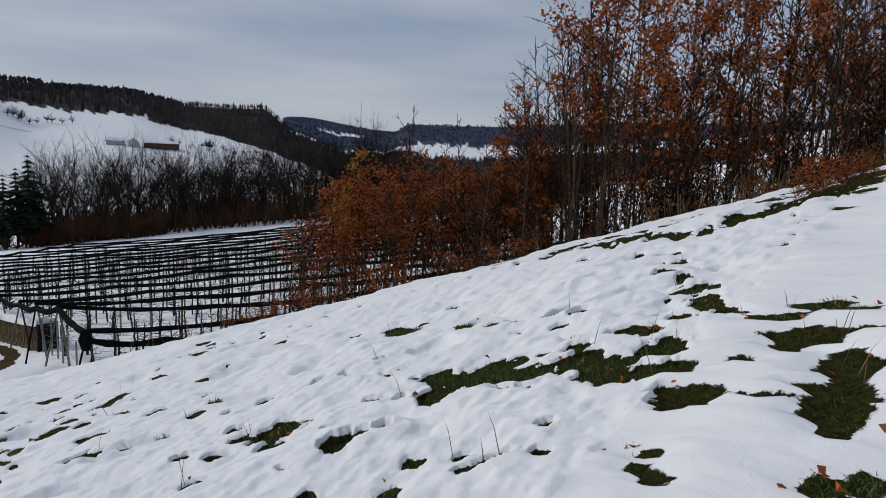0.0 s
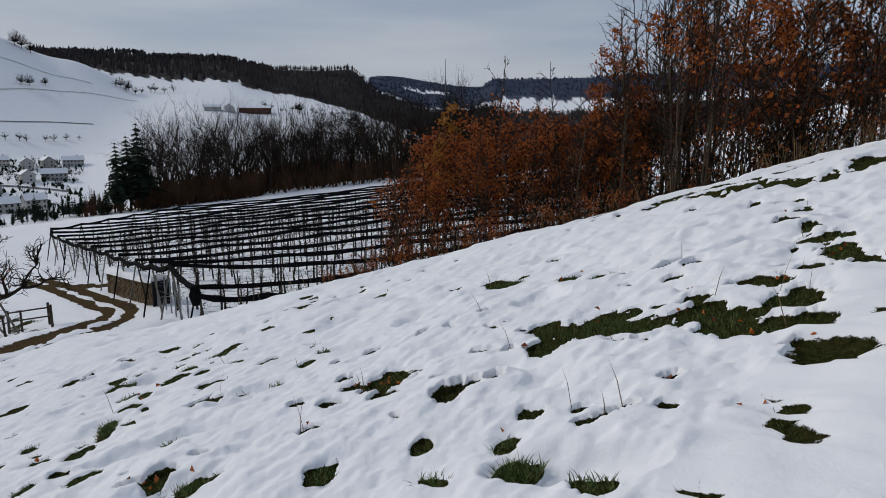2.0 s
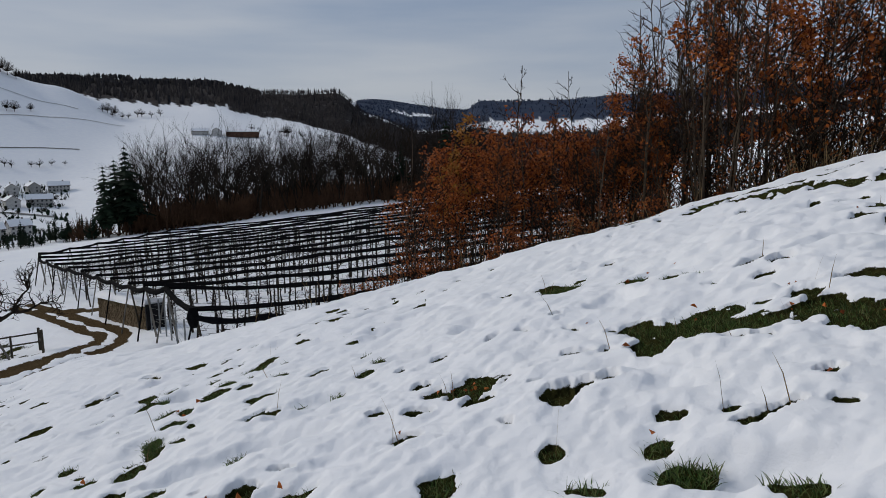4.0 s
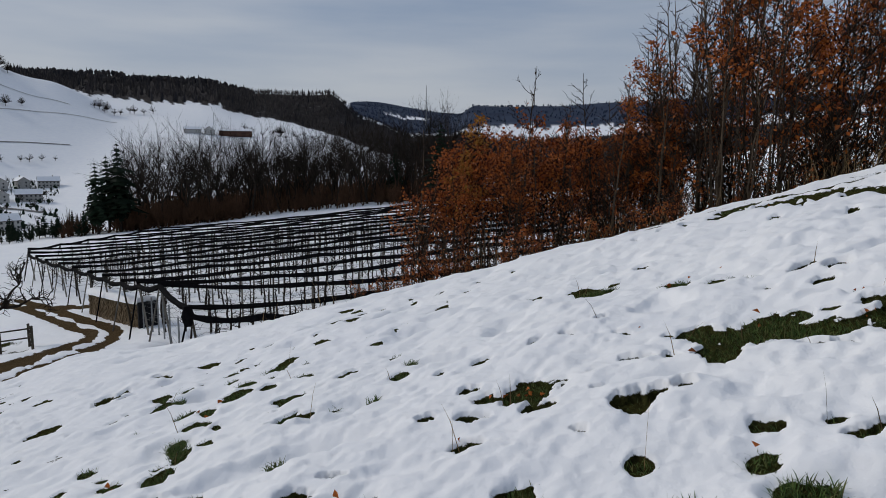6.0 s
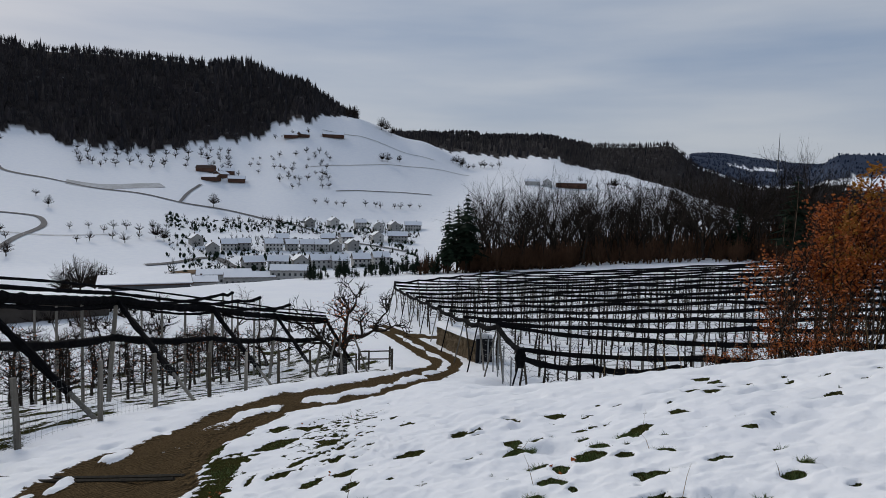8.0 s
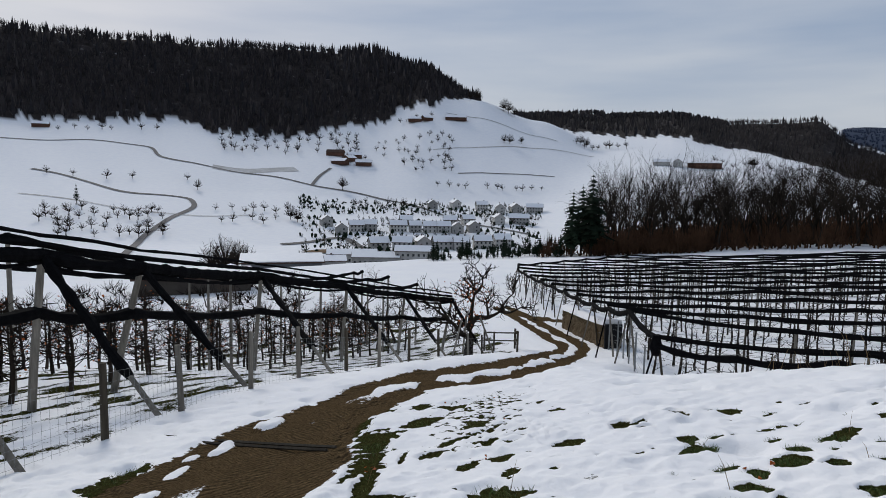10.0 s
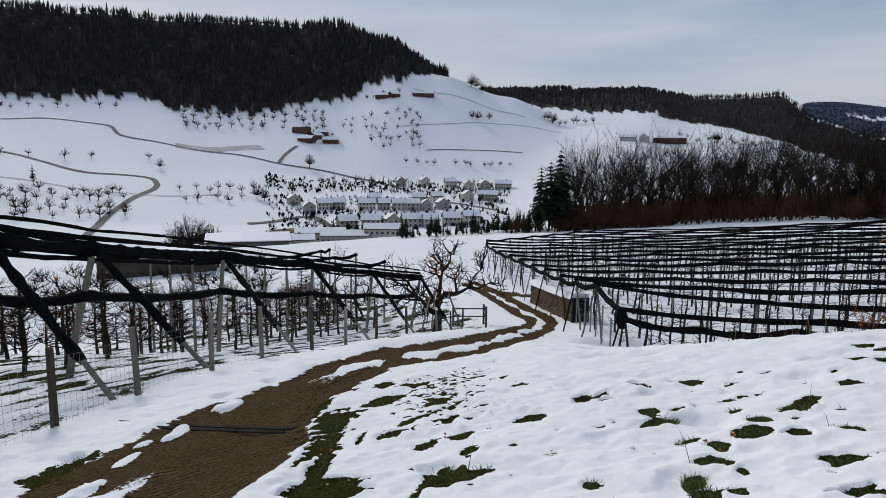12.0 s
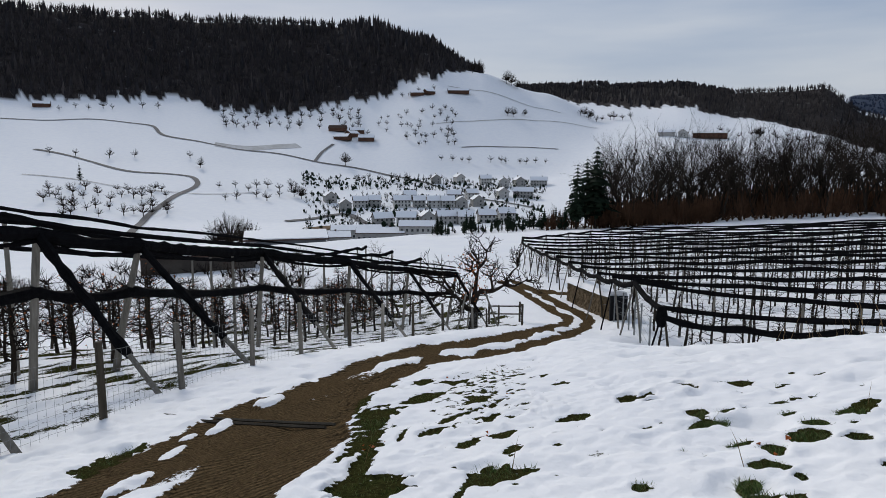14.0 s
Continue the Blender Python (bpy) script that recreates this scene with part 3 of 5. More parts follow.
# footprints and small dents down to the turf, in drifting lines across the slope
prng = random.Random(6)
for _ in range(22):
    px, py = prng.uniform(-9.5, 6.5), prng.uniform(4.5, 9.8)
    step = math.radians(prng.uniform(195, 245))
    for _ in range(prng.randint(2, 9)):
        a = prng.uniform(0.035, 0.08)
        patch(px, py, a, a * prng.uniform(0.35, 0.7), prng.uniform(20, 60))
        px, py = px + 0.42 * math.cos(step) + prng.uniform(-0.12, 0.12), py + 0.42 * math.sin(step) + prng.uniform(-0.12, 0.12)


def bare(x, y):
    """How far the lane and the turf lie bare, 0 to 1, and the snow's relief."""
    off, way = lane_offset(x, y, LANE)
    way = way - 17.2          # counted from beside the walker's start
    edge = 0.16 * wobble(x, y, 2.6, 3) + 0.07 * wobble(x, y, 9.0, 4)
    slim = np.clip((way - 8.0) / 5, 0, 1)
    lane = np.clip((1.46 - 0.36 * slim + edge * (1 - 0.4 * slim) - np.abs(off + 0.02 - 0.24 * slim)) / 0.3 + 0.5, 0, 1)
    far = np.clip((way - 13.2) / 3, 0, 1)
    ridge = np.clip((0.14 + 0.10 * far + 0.22 * wobble(x, y, 1.4, 5) - np.abs(off + 0.05 - 0.24 * slim)) / 0.12 + 0.5, 0, 1) * np.clip(far + 0.8 * np.clip(wobble(x, y, 0.9, 6) + 0.1, 0, 1), 0, 1)
    lane = lane * (1 - ridge)
    for lx, ly, la, lb in ((-10.75, 5.15, 0.42, 0.15), (-10.0, 4.05, 0.36, 0.12), (-10.5, 4.45, 0.22, 0.08), (-11.45, 6.3, 0.34, 0.2), (-9.0, 3.2, 0.3, 0.1)):
        lane = lane * (1 - np.clip((1.0 - np.hypot((-(x - lx) * 0.62 + (y - ly) * 0.78) / la, ((x - lx) * 0.78 + (y - ly) * 0.62) / lb) - 0.5 * wobble(x, y, 5.0, 13)) / 0.5 + 0.5, 0, 1))
    o2, w2 = lane_offset(x, y, SPUR)
    lane = np.maximum(lane, np.clip((0.8 + 2 * edge - np.abs(o2)) / 0.3 + 0.5, 0, 1) * 0.9)
    turf = np.zeros_like(lane)
    for px, py, a, c, r in PATCHES:
        sel = (np.abs(x - px) < a + c + 0.4) & (np.abs(y - py) < a + c + 0.4)
        if not sel.any():
            continue
        dx, dy = x[sel] - px, y[sel] - py
        u, v = (dx * math.cos(r) + dy * math.sin(r)) / a, (-dx * math.sin(r) + dy * math.cos(r)) / c
        q = np.hypot(u, v) + 0.30 * wobble(x[sel] + px, y[sel], 6.5, 7) + 0.30 * wobble(x[sel], y[sel] + py, 19.0, 8) + 0.18 * wobble(x[sel] - y[sel], y[sel] + px, 41.0, 18)
        turf[sel] = np.maximum(turf[sel], np.clip((1.0 - q) / 0.26 + 0.5, 0, 1))
    # thin thatch pushing through the snow above the lane
    mess = np.exp(-((off - 3.1) / 1.0) ** 2) * np.clip((way - 7) / 2.5, 0, 1) * np.clip((17 - way) / 4, 0, 1)
    turf = np.maximum(turf, np.clip(mess * 1.0 - 0.58 + 0.45 * wobble(x * 0.5 + y * 0.9, y * 1.6 - x * 0.9, 13.0, 10) + 0.38 * wobble(x, y, 37.0, 14), 0, 1))
    # bank under the hedge, and strips of turf between the orchard rows
    crest = np.clip((y - 10.0) / 1.6, 0, 1) * np.clip((24 - y) / 6, 0, 1) * np.clip((x + 7.0) / 2.0, 0, 1)
    turf = np.maximum(turf, np.clip(crest * 1.4 - 0.5 + 0.45 * wobble(x, y, 3.2, 11), 0, 1))
    brow = np.exp(-((y - 9.9 - 0.35 * wobble(x, y, 0.8, 31)) / 0.55) ** 2) * np.clip((x + 3.0) / 3.0, 0, 1) * np.clip(0.55 + 0.05 * x, 0, 1)
    turf = np.maximum(turf, np.clip(brow * 1.5 - 0.62 + 0.6 * wobble(x * 0.7, y * 1.8, 4.6, 32), 0, 1))
    left = np.clip((-off - 3.2) / 1.0, 0, 1) * np.clip((-13.0 - x) / 1.0, 0, 1) * np.clip((y + 8) / 4, 0, 1) * np.clip((52 - y) / 12, 0, 1) * np.clip((x + 60) / 12, 0, 1)
    turf = np.maximum(turf, np.clip(left * (0.40 + 0.55 * wobble(x * 1.6 + y * 0.3, y * 0.7, 2.6, 12)), 0, 1))
    return lane, turf


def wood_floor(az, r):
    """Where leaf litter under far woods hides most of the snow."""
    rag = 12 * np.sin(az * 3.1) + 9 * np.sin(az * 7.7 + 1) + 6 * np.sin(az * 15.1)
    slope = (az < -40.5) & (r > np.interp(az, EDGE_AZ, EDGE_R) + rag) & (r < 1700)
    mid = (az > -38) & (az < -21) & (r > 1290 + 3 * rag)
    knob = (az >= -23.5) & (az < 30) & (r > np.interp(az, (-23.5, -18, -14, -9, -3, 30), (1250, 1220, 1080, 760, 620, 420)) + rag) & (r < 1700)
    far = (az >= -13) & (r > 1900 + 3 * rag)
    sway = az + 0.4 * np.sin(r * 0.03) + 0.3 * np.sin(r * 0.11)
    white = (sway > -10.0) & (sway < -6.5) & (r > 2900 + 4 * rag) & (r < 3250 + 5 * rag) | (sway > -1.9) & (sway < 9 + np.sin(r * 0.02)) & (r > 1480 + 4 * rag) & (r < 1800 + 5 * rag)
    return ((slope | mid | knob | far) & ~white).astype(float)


EDGE_AZ = (-90, -76, -72, -70, -65.5, -63.6, -59.5, -56.5, -53.3, -50.1, -48.7, -47.7, -45.3, -42.5, -40.5)
EDGE_R = (1065, 1070, 1062, 1070, 1084, 1008, 1005, 990, 1024, 1032, 1053, 1082, 1072, 1145, 1190)


def build_ground():
    inner = np.concatenate([np.linspace(0.25, 2.2, 14)[:-1], np.geomspace(2.2, 16, 330)[:-1], np.geomspace(16, 70, 150)[:-1], np.geomspace(70, 1500, 190)[:-1], np.geomspace(1500, 4300, 40)])
    azim = np.concatenate([np.arange(-80, 40, 0.2), np.arange(42, 278, 2.0)])
    A, R = np.meshgrid(azim, inner)
    X, Y = EYE_X + R * np.sin(np.radians(A)), EYE_Y + R * np.cos(np.radians(A))
    Z = height(X, Y)
    lane, turf = np.zeros_like(X), np.zeros_like(X)
    close = R < 120
    lane[close], turf[close] = bare(X[close], Y[close])
    soft = close & (R < 60)
    xs, ys = X[soft], Y[soft]
    relief = 0.04 * wobble(xs, ys, 1.1, 20) + 0.030 * wobble(xs, ys, 3.6, 21) + 0.015 * wobble(xs * 1.3, ys, 9.5, 22) + 0.009 * wobble(xs, ys, 22.0, 26) + 0.004 * wobble(xs, ys, 47.0, 27)
    dents = wobble(xs * 0.8 + ys * 0.5, ys * 1.5 - xs * 0.3, 5.0, 23)
    relief -= 0.11 * np.clip(dents - 0.42, 0, 1)
    off, way = lane_offset(xs, ys, LANE)
    ruts = 0.04 * np.exp(-((np.abs(off) - 0.62) / 0.22) ** 2)
    Z[soft] += relief * (1 - lane[soft]) * (1 - 0.75 * turf[soft]) - 0.05 * lane[soft] - ruts * lane[soft] - 0.04 * turf[soft]
    n, m = A.shape
    verts = np.stack([X, Y, Z], -1).reshape(-1, 3)
    verts = np.vstack([verts, [[EYE_X, EYE_Y, ground(EYE_X, EYE_Y)]]])
    i, j = np.meshgrid(np.arange(n - 1), np.arange(m), indexing="ij")
    jn = (j + 1) % m
    quads = np.stack([i * m + j, (i + 1) * m + j, (i + 1) * m + jn, i * m + jn], -1).reshape(-1, 4)[:, ::-1]
    k = np.arange(m)
    tris = np.stack([np.full(m, n * m), k, (k + 1) % m], -1)[:, ::-1]
    me = bpy.data.meshes.new("ground")
    me.vertices.add(len(verts))
    me.vertices.foreach_set("co", verts.ravel())
    me.loops.add(quads.size + tris.size)
    me.loops.foreach_set("vertex_index", np.concatenate([quads.ravel(), tris.ravel()]).astype(np.int32))
    me.polygons.add(len(quads) + len(tris))
    starts = np.concatenate([np.arange(len(quads)) * 4, quads.size + np.arange(len(tris)) * 3])
    me.polygons.foreach_set("loop_start", starts.astype(np.int32))
    me.update(calc_edges=True)
    me.shade_smooth()
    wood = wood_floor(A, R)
    # the last mask marks far ridges whose colour carries the painted haze
    for name, data in (("lane", lane), ("turf", turf), ("wood", wood), ("hazed_wood", wood * (R > 1850) * (A > -13.0))):
        at = me.attributes.new(name, "FLOAT", "POINT")
        at.data.foreach_set("value", np.append(data.ravel(), 0).astype(np.float32))
    me.materials.append(GROUND)
    return tagged(new("ground", me), "snow-covered hillside and valley with a muddy lane and thawed turf", "ground", "", "structure")


build_ground()

# ---------------------------------------------------------------- far woods
def crown_clump(sh, x, y, z, h, w, rng, conifer=False):
    """One far tree: a ragged crown on a stub, or a stepped fir."""
    base = len(sh.v)
    sides = 5
    rings = ((0.0, 0.55), (0.35, 0.42), (0.7, 0.22), (1.0, 0.01)) if conifer else ((0.0, 0.12), (0.4, 0.42), (0.75, 0.38), (0.95, 0.12))
    turn = rng.uniform(0, 6)
    for f, s in rings:
        for k in range(sides):
            a = turn + 6.283 * k / sides + rng.uniform(-0.3, 0.3)
            q = w * s * rng.uniform(0.5, 1.4)
            sh.v.append((x + q * math.cos(a), y + q * math.sin(a), z + h * (f + rng.uniform(-0.12, 0.12))))
    for i in range(len(rings) - 1):
        for k in range(sides):
            a, b = base + i * sides + k, base + i * sides + (k + 1) % sides
            sh.f.append((a, b, b + sides, a + sides))


def spiky_tree(sh, x, y, z, h, w, rng, limbs=9, thick=0.032):
    """One leafless far tree: a fan of upright, forking limbs on one trunk."""
    fork = z + h * rng.uniform(0.12, 0.3)
    sh.tube([(x, y, z), (x, y, fork)], [0.06 * w, 0.05 * w], 3, False)
    for k in range(limbs):
        a, lean = rng.uniform(0, 6.283), w * math.sqrt(rng.random()) * 0.52
        high = h * (1.02 - 1.5 * (lean / w) ** 2) * rng.uniform(0.86, 1.0)
        top = (x + lean * math.cos(a), y + lean * math.sin(a), z + high)
        bow = (x + 0.62 * lean * math.cos(a), y + 0.62 * lean * math.sin(a), fork + (z + high - fork) * 0.45)
        sh.tube([(x, y, fork), bow, top], [thick * w, thick * 0.85 * w, thick * 0.3 * w], 3, False)


def scatter_wood(name, label, mat, seed, count, az0, az1, test, h0, h1, conifer):
    rng, sh = random.Random(seed), Shell()
    azs = np.array([rng.uniform(az0, az1) for _ in range(count * 5)])
    lo, hi = test
    rs = np.array([math.sqrt(rng.uniform(lo * lo, hi * hi)) for _ in range(count * 5)])
    ok = wood_floor(azs, rs) > 0.5
    azs, rs = azs[ok][:count], rs[ok][:count]
    xs, ys = EYE_X + rs * np.sin(np.radians(azs)), EYE_Y + rs * np.cos(np.radians(azs))
    for az, r, x, y, z in zip(azs, rs, xs, ys, height(xs, ys)):
        h = rng.uniform(h0, h1)
        fir = conifer(az, r, rng)
        if fir:
            crown_clump(sh, x, y, z - 1.0, h * 1.2, h * 0.36, rng, True)
        elif r > 1800:
            crown_clump(sh, x, y, z - 1.0, h, h * 0.7, rng)
        else:
            spiky_tree(sh, x, y, z - 0.5, h, h * 0.62, rng, 6, 0.045)
    ob = sh.make(name, mat)
    return tagged(ob, label, "forest", "", "stuff")


scatter_wood("hillside_forest", "dark leafless forest with firs covering the steep slope", WOODLAND, 1, 5600, -86, -41, (990, 1430), 13, 20,
             lambda az, r, g: g.random() < (0.5 if -53 < az < -45 and r > 1250 else 0.12))
scatter_wood("ridge_forest", "dark forest on the long ridge behind the fields", WOODLAND, 2, 1500, -38, -21, (1280, 2150), 12, 18, lambda az, r, g: g.random() < 0.3)
scatter_wood("knob_forest", "brown leafless forest on the rounded hill", WOODLAND, 3, 2600, -24, -3, (620, 1700), 11, 16, lambda az, r, g: g.random() < 0.06)
scatter_wood("valley_forest", "leafless forest on the slope beyond the hedge", WOODLAND, 5, 1500, -4, 26, (420, 1480), 9, 14, lambda az, r, g: g.random() < 0.1)
scatter_wood("distant_forest", "woods on the farthest ridges, coloured blue for haze", WOODLAND_HAZED, 4, 4200, -13, 36, (1950, 4250), 6, 10, lambda az, r, g: False)


# ---------------------------------------------------------------- trees, built once and copied
def branch(sh, rng, p, d, length, radius, depth, twigs, bend=0.25, sides=3):
    """A limb that bends, tapers and forks."""
    n = 4 if depth > 1 else 3 if depth else 2
    pts, rad = [Vector(p)], [radius]
    d = Vector(d).normalized()
    for i in range(n):
        d = (d + Vector((rng.uniform(-bend, bend), rng.uniform(-bend, bend), rng.uniform(-bend * 0.4, bend * 0.7)))).normalized()
        pts.append(pts[-1] + d * length / n)
        rad.append(radius * (1 - 0.65 * (i + 1) / n))
    (sh if depth > 0 or twigs is None else twigs).tube(pts, rad, sides, False)
    return pts, rad, d


def grow(trunk, twigs, rng, p, d, length, radius, depth, forks, spread, bend=0.25, keep=0.34):
    pts, rad, _ = branch(trunk if depth >= 2 else twigs, rng, p, d, length, radius, depth, None, bend, 5 if depth >= 3 else 3)
    if depth == 0:
        return [pts[-1]]
    ends = []
    for k in range(forks):
        i = rng.randint(2 if depth > 2 else 1, len(pts) - 1) if k else len(pts) - 1
        base = (pts[i] - pts[i - 1]).normalized()
        a = rng.uniform(0, 6.283)
        side = base.orthogonal().normalized()
        side.rotate(Matrix.Rotation(a, 3, base))
        nd = base * (1 - spread) + side * spread + Vector((0, 0, 0.12))
        ends += grow(trunk, twigs, rng, pts[i], nd, length * rng.uniform(0.5, 0.78), max(rad[i] * 0.72, radius * keep), depth - 1, forks, spread, bend, keep)
    return ends


def leaf_cards(sh, places, rng, size, count, scatter):
    """Small folded leaves round the given places."""
    for _ in range(count):
        p = Vector(rng.choice(places)) + Vector((rng.gauss(0, scatter), rng.gauss(0, scatter), rng.gauss(0, scatter)))
        u = Vector((rng.uniform(-1, 1), rng.uniform(-1, 1), rng.uniform(-1, 0.4))).normalized()
        w = u.orthogonal().normalized()
        w.rotate(Matrix.Rotation(rng.uniform(0, 6.28), 3, u))
        s = size * rng.uniform(0.6, 1.3)
        b = len(sh.v)
        fold = u.cross(w) * s * 0.25
        sh.v.extend((p, p + u * s * 0.5 + w * s * 0.42 + fold, p + u * s, p + u * s * 0.5 - w * s * 0.42 + fold))
        sh.f.append((b, b + 1, b + 2))
        sh.f.append((b, b + 2, b + 3))


STORE = pose(0, 0, 0)


def bare_tree(seed, h, label, group, depth=4, forks=4, spread=0.42, trunk_mat=None, twig_mat=None, name="bare_tree", thick=0.018, bend=0.22, keep=0.34):
    rng = random.Random(seed)
    trunk, twigs = Shell(), Shell()
    grow(trunk, twigs, rng, (0, 0, -0.3), (rng.uniform(-0.08, 0.08), rng.uniform(-0.08, 0.08), 1), h * 0.48, h * thick, depth, forks, spread, bend, keep)
    root = thing(name, STORE, label, "tree", group)
    trunk.make("trunk", trunk_mat or BARK, root)
    twigs.make("crown", twig_mat or TWIG, root)
    return root


def fir_tree(seed, h, w, label, group, tiers=16, name="fir_tree"):
    rng = random.Random(seed)
    trunk, crown = Shell(), Shell()
    trunk.tube([(0, 0, -0.3), (0, 0, h * 0.5), (0, 0, h)], [h * 0.018, h * 0.012, 0.01], 6)
    for t in range(tiers):
        f = t / tiers
        z, reach = h * (0.2 + 0.78 * f), w * (1 - f) ** 0.75 * (0.6 if f < 0.12 else 1.0) * rng.uniform(0.62, 1.12)
        for k in range(9):
            a = 6.283 * k / 9 + rng.uniform(-0.4, 0.4)
            q = reach * rng.uniform(0.55, 1.15)
            c, s = math.cos(a), math.sin(a)
            drop = q * rng.uniform(0.05, 0.4)
            wd = q * 0.30
            tip = (q * c, q * s, z - drop)
            mid = (0.55 * q * c, 0.55 * q * s, z - drop * 0.35)
            for sgn in (-1, 1):
                crown.poly([(0, 0, z + 0.3), (mid[0] - sgn * wd * s, mid[1] + sgn * wd * c, mid[2] - 0.10 * q), tip, mid])
            for u in (0.35, 0.6, 0.85):
                crown.poly([(u * q * c, u * q * s, z - drop * u), (u * q * c - 0.5 * wd * s, u * q * s + 0.5 * wd * c, z - drop * u - 0.16 * q), (u * q * c + 0.6 * wd * s, u * q * s - 0.6 * wd * c, z - drop * u - 0.19 * q)])
    root = thing(name, STORE, label, "tree", group)
    trunk.make("trunk", BARK, root)
    crown.make("crown", NEEDLES, root)
    return root


class Stock:
    """A few grown forms of one kind; the first of each is set down itself, the rest are copies."""

    def __init__(self, forms):
        self.forms, self.used = forms, [False] * len(forms)

    def put(self, i, x, y, z, turn, size=1.0, tall=1.0):
        i = self.used.index(False) if False in self.used else i % len(self.forms)
        m = Matrix.LocRotScale((x, y, z), Euler((0, 0, turn)), (size, size, size * tall))
        if not self.used[i]:
            self.used[i] = True
            self.forms[i].matrix_basis = m
            return self.forms[i]
        ob = copy_thing(self.forms[i], pose(0, 0, 0))
        ob.matrix_basis = m
        return ob


# the belt of bare trees below the orchard
belt = Stock([bare_tree(20 + i, 17.0, "tall leafless tree in the belt below the orchard", "tree belt", 4, 4, (0.34, 0.38, 0.46, 0.34, 0.5, 0.4)[i], thick=0.02, keep=0.45) for i in range(6)])
rng = random.Random(31)
for i in range(160):
    az = -31.2 + 30.0 * (i + rng.uniform(-0.5, 0.5)) / 160
    x, y, z = polar(az, rng.uniform(168, 196))
    belt.put(rng.randint(0, 5), x, y, z, rng.uniform(0, 6), rng.uniform(0.8, 1.3), rng.uniform(0.9, 1.15))
for az, r, s in ((-26.8, 163, 1.22), (-28.3, 164, 0.98), (-24.5, 165, 1.08), (-18.2, 166, 1.12), (-14.4, 167, 1.05), (-21.4, 165, 1.02)):
    x, y, z = polar(az, r)
    belt.put(4, x, y, z, az, s)
firs = Stock([fir_tree(41, 20.0, 6.6, "tall dark fir at the end of the tree belt", "firs at the belt"), fir_tree(42, 20.0, 6.0, "tall dark fir at the end of the tree belt", "firs at the belt")])
for i, (az, r, s) in enumerate(((-31.4, 161, 1.03), (-33.0, 160, 0.82), (-32.2, 166, 0.9), (-9.2, 170, 0.75), (-5.3, 150, 0.93))):
    x, y, z = polar(az, r)
    firs.put(i, x, y, z, i * 1.7, s)
shrubs = Shell()
rng = random.Random(44)
for i in range(560):
    az = rng.choice((rng.uniform(-35.5, -3), rng.uniform(-31.5, -22)))
    x, y, z = polar(az, rng.uniform(160, 172))
    spiky_tree(shrubs, x, y, z - 0.3, rng.uniform(2.5, 7.5), rng.uniform(2.5, 4.5), rng, 12, 0.022)
for i in range(650):
    az = rng.uniform(-30.5, -2)
    x, y, z = polar(az, rng.uniform(186, 250))
    spiky_tree(shrubs, x, y, z - 0.3, rng.uniform(8, 14.0), rng.uniform(6, 10), rng, 12, 0.026)
tagged(shrubs.make("undergrowth", RED_TWIG), "reddish brown undergrowth along the foot of the tree belt", "shrubs", "", "stuff")
wild = Shell()
for i in range(1500):
    az = rng.uniform(-24, 14)
    x, y, z = polar(az, rng.uniform(230, 640))
    spiky_tree(wild, x, y, z - 0.3, rng.uniform(9, 15), rng.uniform(6, 9), rng, 12, 0.024)
tagged(wild.make("valley_wood", TWIG), "leafless wood on the slope behind the belt", "forest", "", "stuff")
young = Stock([fir_tree(51 + i, 6.0, 1.9, "young dark fir in the plantation on the snowy brow", "young firs", 9, "young_fir") for i in range(3)])
for i in range(120):
    az = rng.uniform(-45.5, -33.0)
    r = rng.uniform(158, 178)
    x, y, z = polar(az, r)
    young.put(i, x, y, z, i, rng.uniform(0.28, 0.6) + (0.4 if rng.random() < 0.15 else 0))

# fruit trees, bushes and groups on the fields across the valley
def round_tree(seed, h, w, limbs, thick, label, group, name):
    """A leafless tree with a short trunk and a full, rounded crown."""
    rng = random.Random(seed)
    trunk, crown = Shell(), Shell()
    fork = h * rng.uniform(0.2, 0.28)
    trunk.tube([(0, 0, -0.4), (rng.uniform(-0.1, 0.1), 0, fork * 0.6), (0, 0, fork)], [thick * 2.6, thick * 2.1, thick * 1.8], 5, False)
    for k in range(limbs):
        a, up = rng.uniform(0, 6.283), rng.random() ** 1.2
        out = w * 0.5 * math.sqrt(max(0.04, 1 - (up * 0.95) ** 2)) * rng.uniform(0.7, 1.1)
        tip = Vector((out * math.cos(a), out * math.sin(a), fork + (h - fork) * (0.18 + 0.82 * up) * rng.uniform(0.85, 1.05)))
        mid = Vector((tip.x * 0.62, tip.y * 0.62, fork + (tip.z - fork) * 0.62)) + Vector((rng.uniform(-0.2, 0.2), rng.uniform(-0.2, 0.2), 0))
        crown.tube([(0, 0, fork), mid, tip], [thick, thick * 0.75, thick * 0.2], 3, False)
        for _ in range(2):
            s0 = mid.lerp(tip, rng.uniform(0.1, 0.7))
            e = s0 + Vector((rng.uniform(-1, 1), rng.uniform(-1, 1), rng.uniform(-0.3, 0.9))) * w * 0.14
            crown.tube([s0, e], [thick * 0.6, thick * 0.2], 3, False)
    root = thing(name, STORE, label, "tree", group)
    trunk.make("trunk", BARK, root)
    crown.make("crown", TWIG, root)
    return root


fruit = Stock([round_tree(61 + i, 6.4, 6.4, 24, 0.10, "small leafless fruit tree standing in a snowy field", "field fruit trees", "fruit_tree") for i in range(4)])
big_leafless = Stock([round_tree(66 + i, 15.0, 14.0, 80, 0.14, "large rounded leafless tree in the snowy fields", "field trees", "field_tree") for i in range(2)])


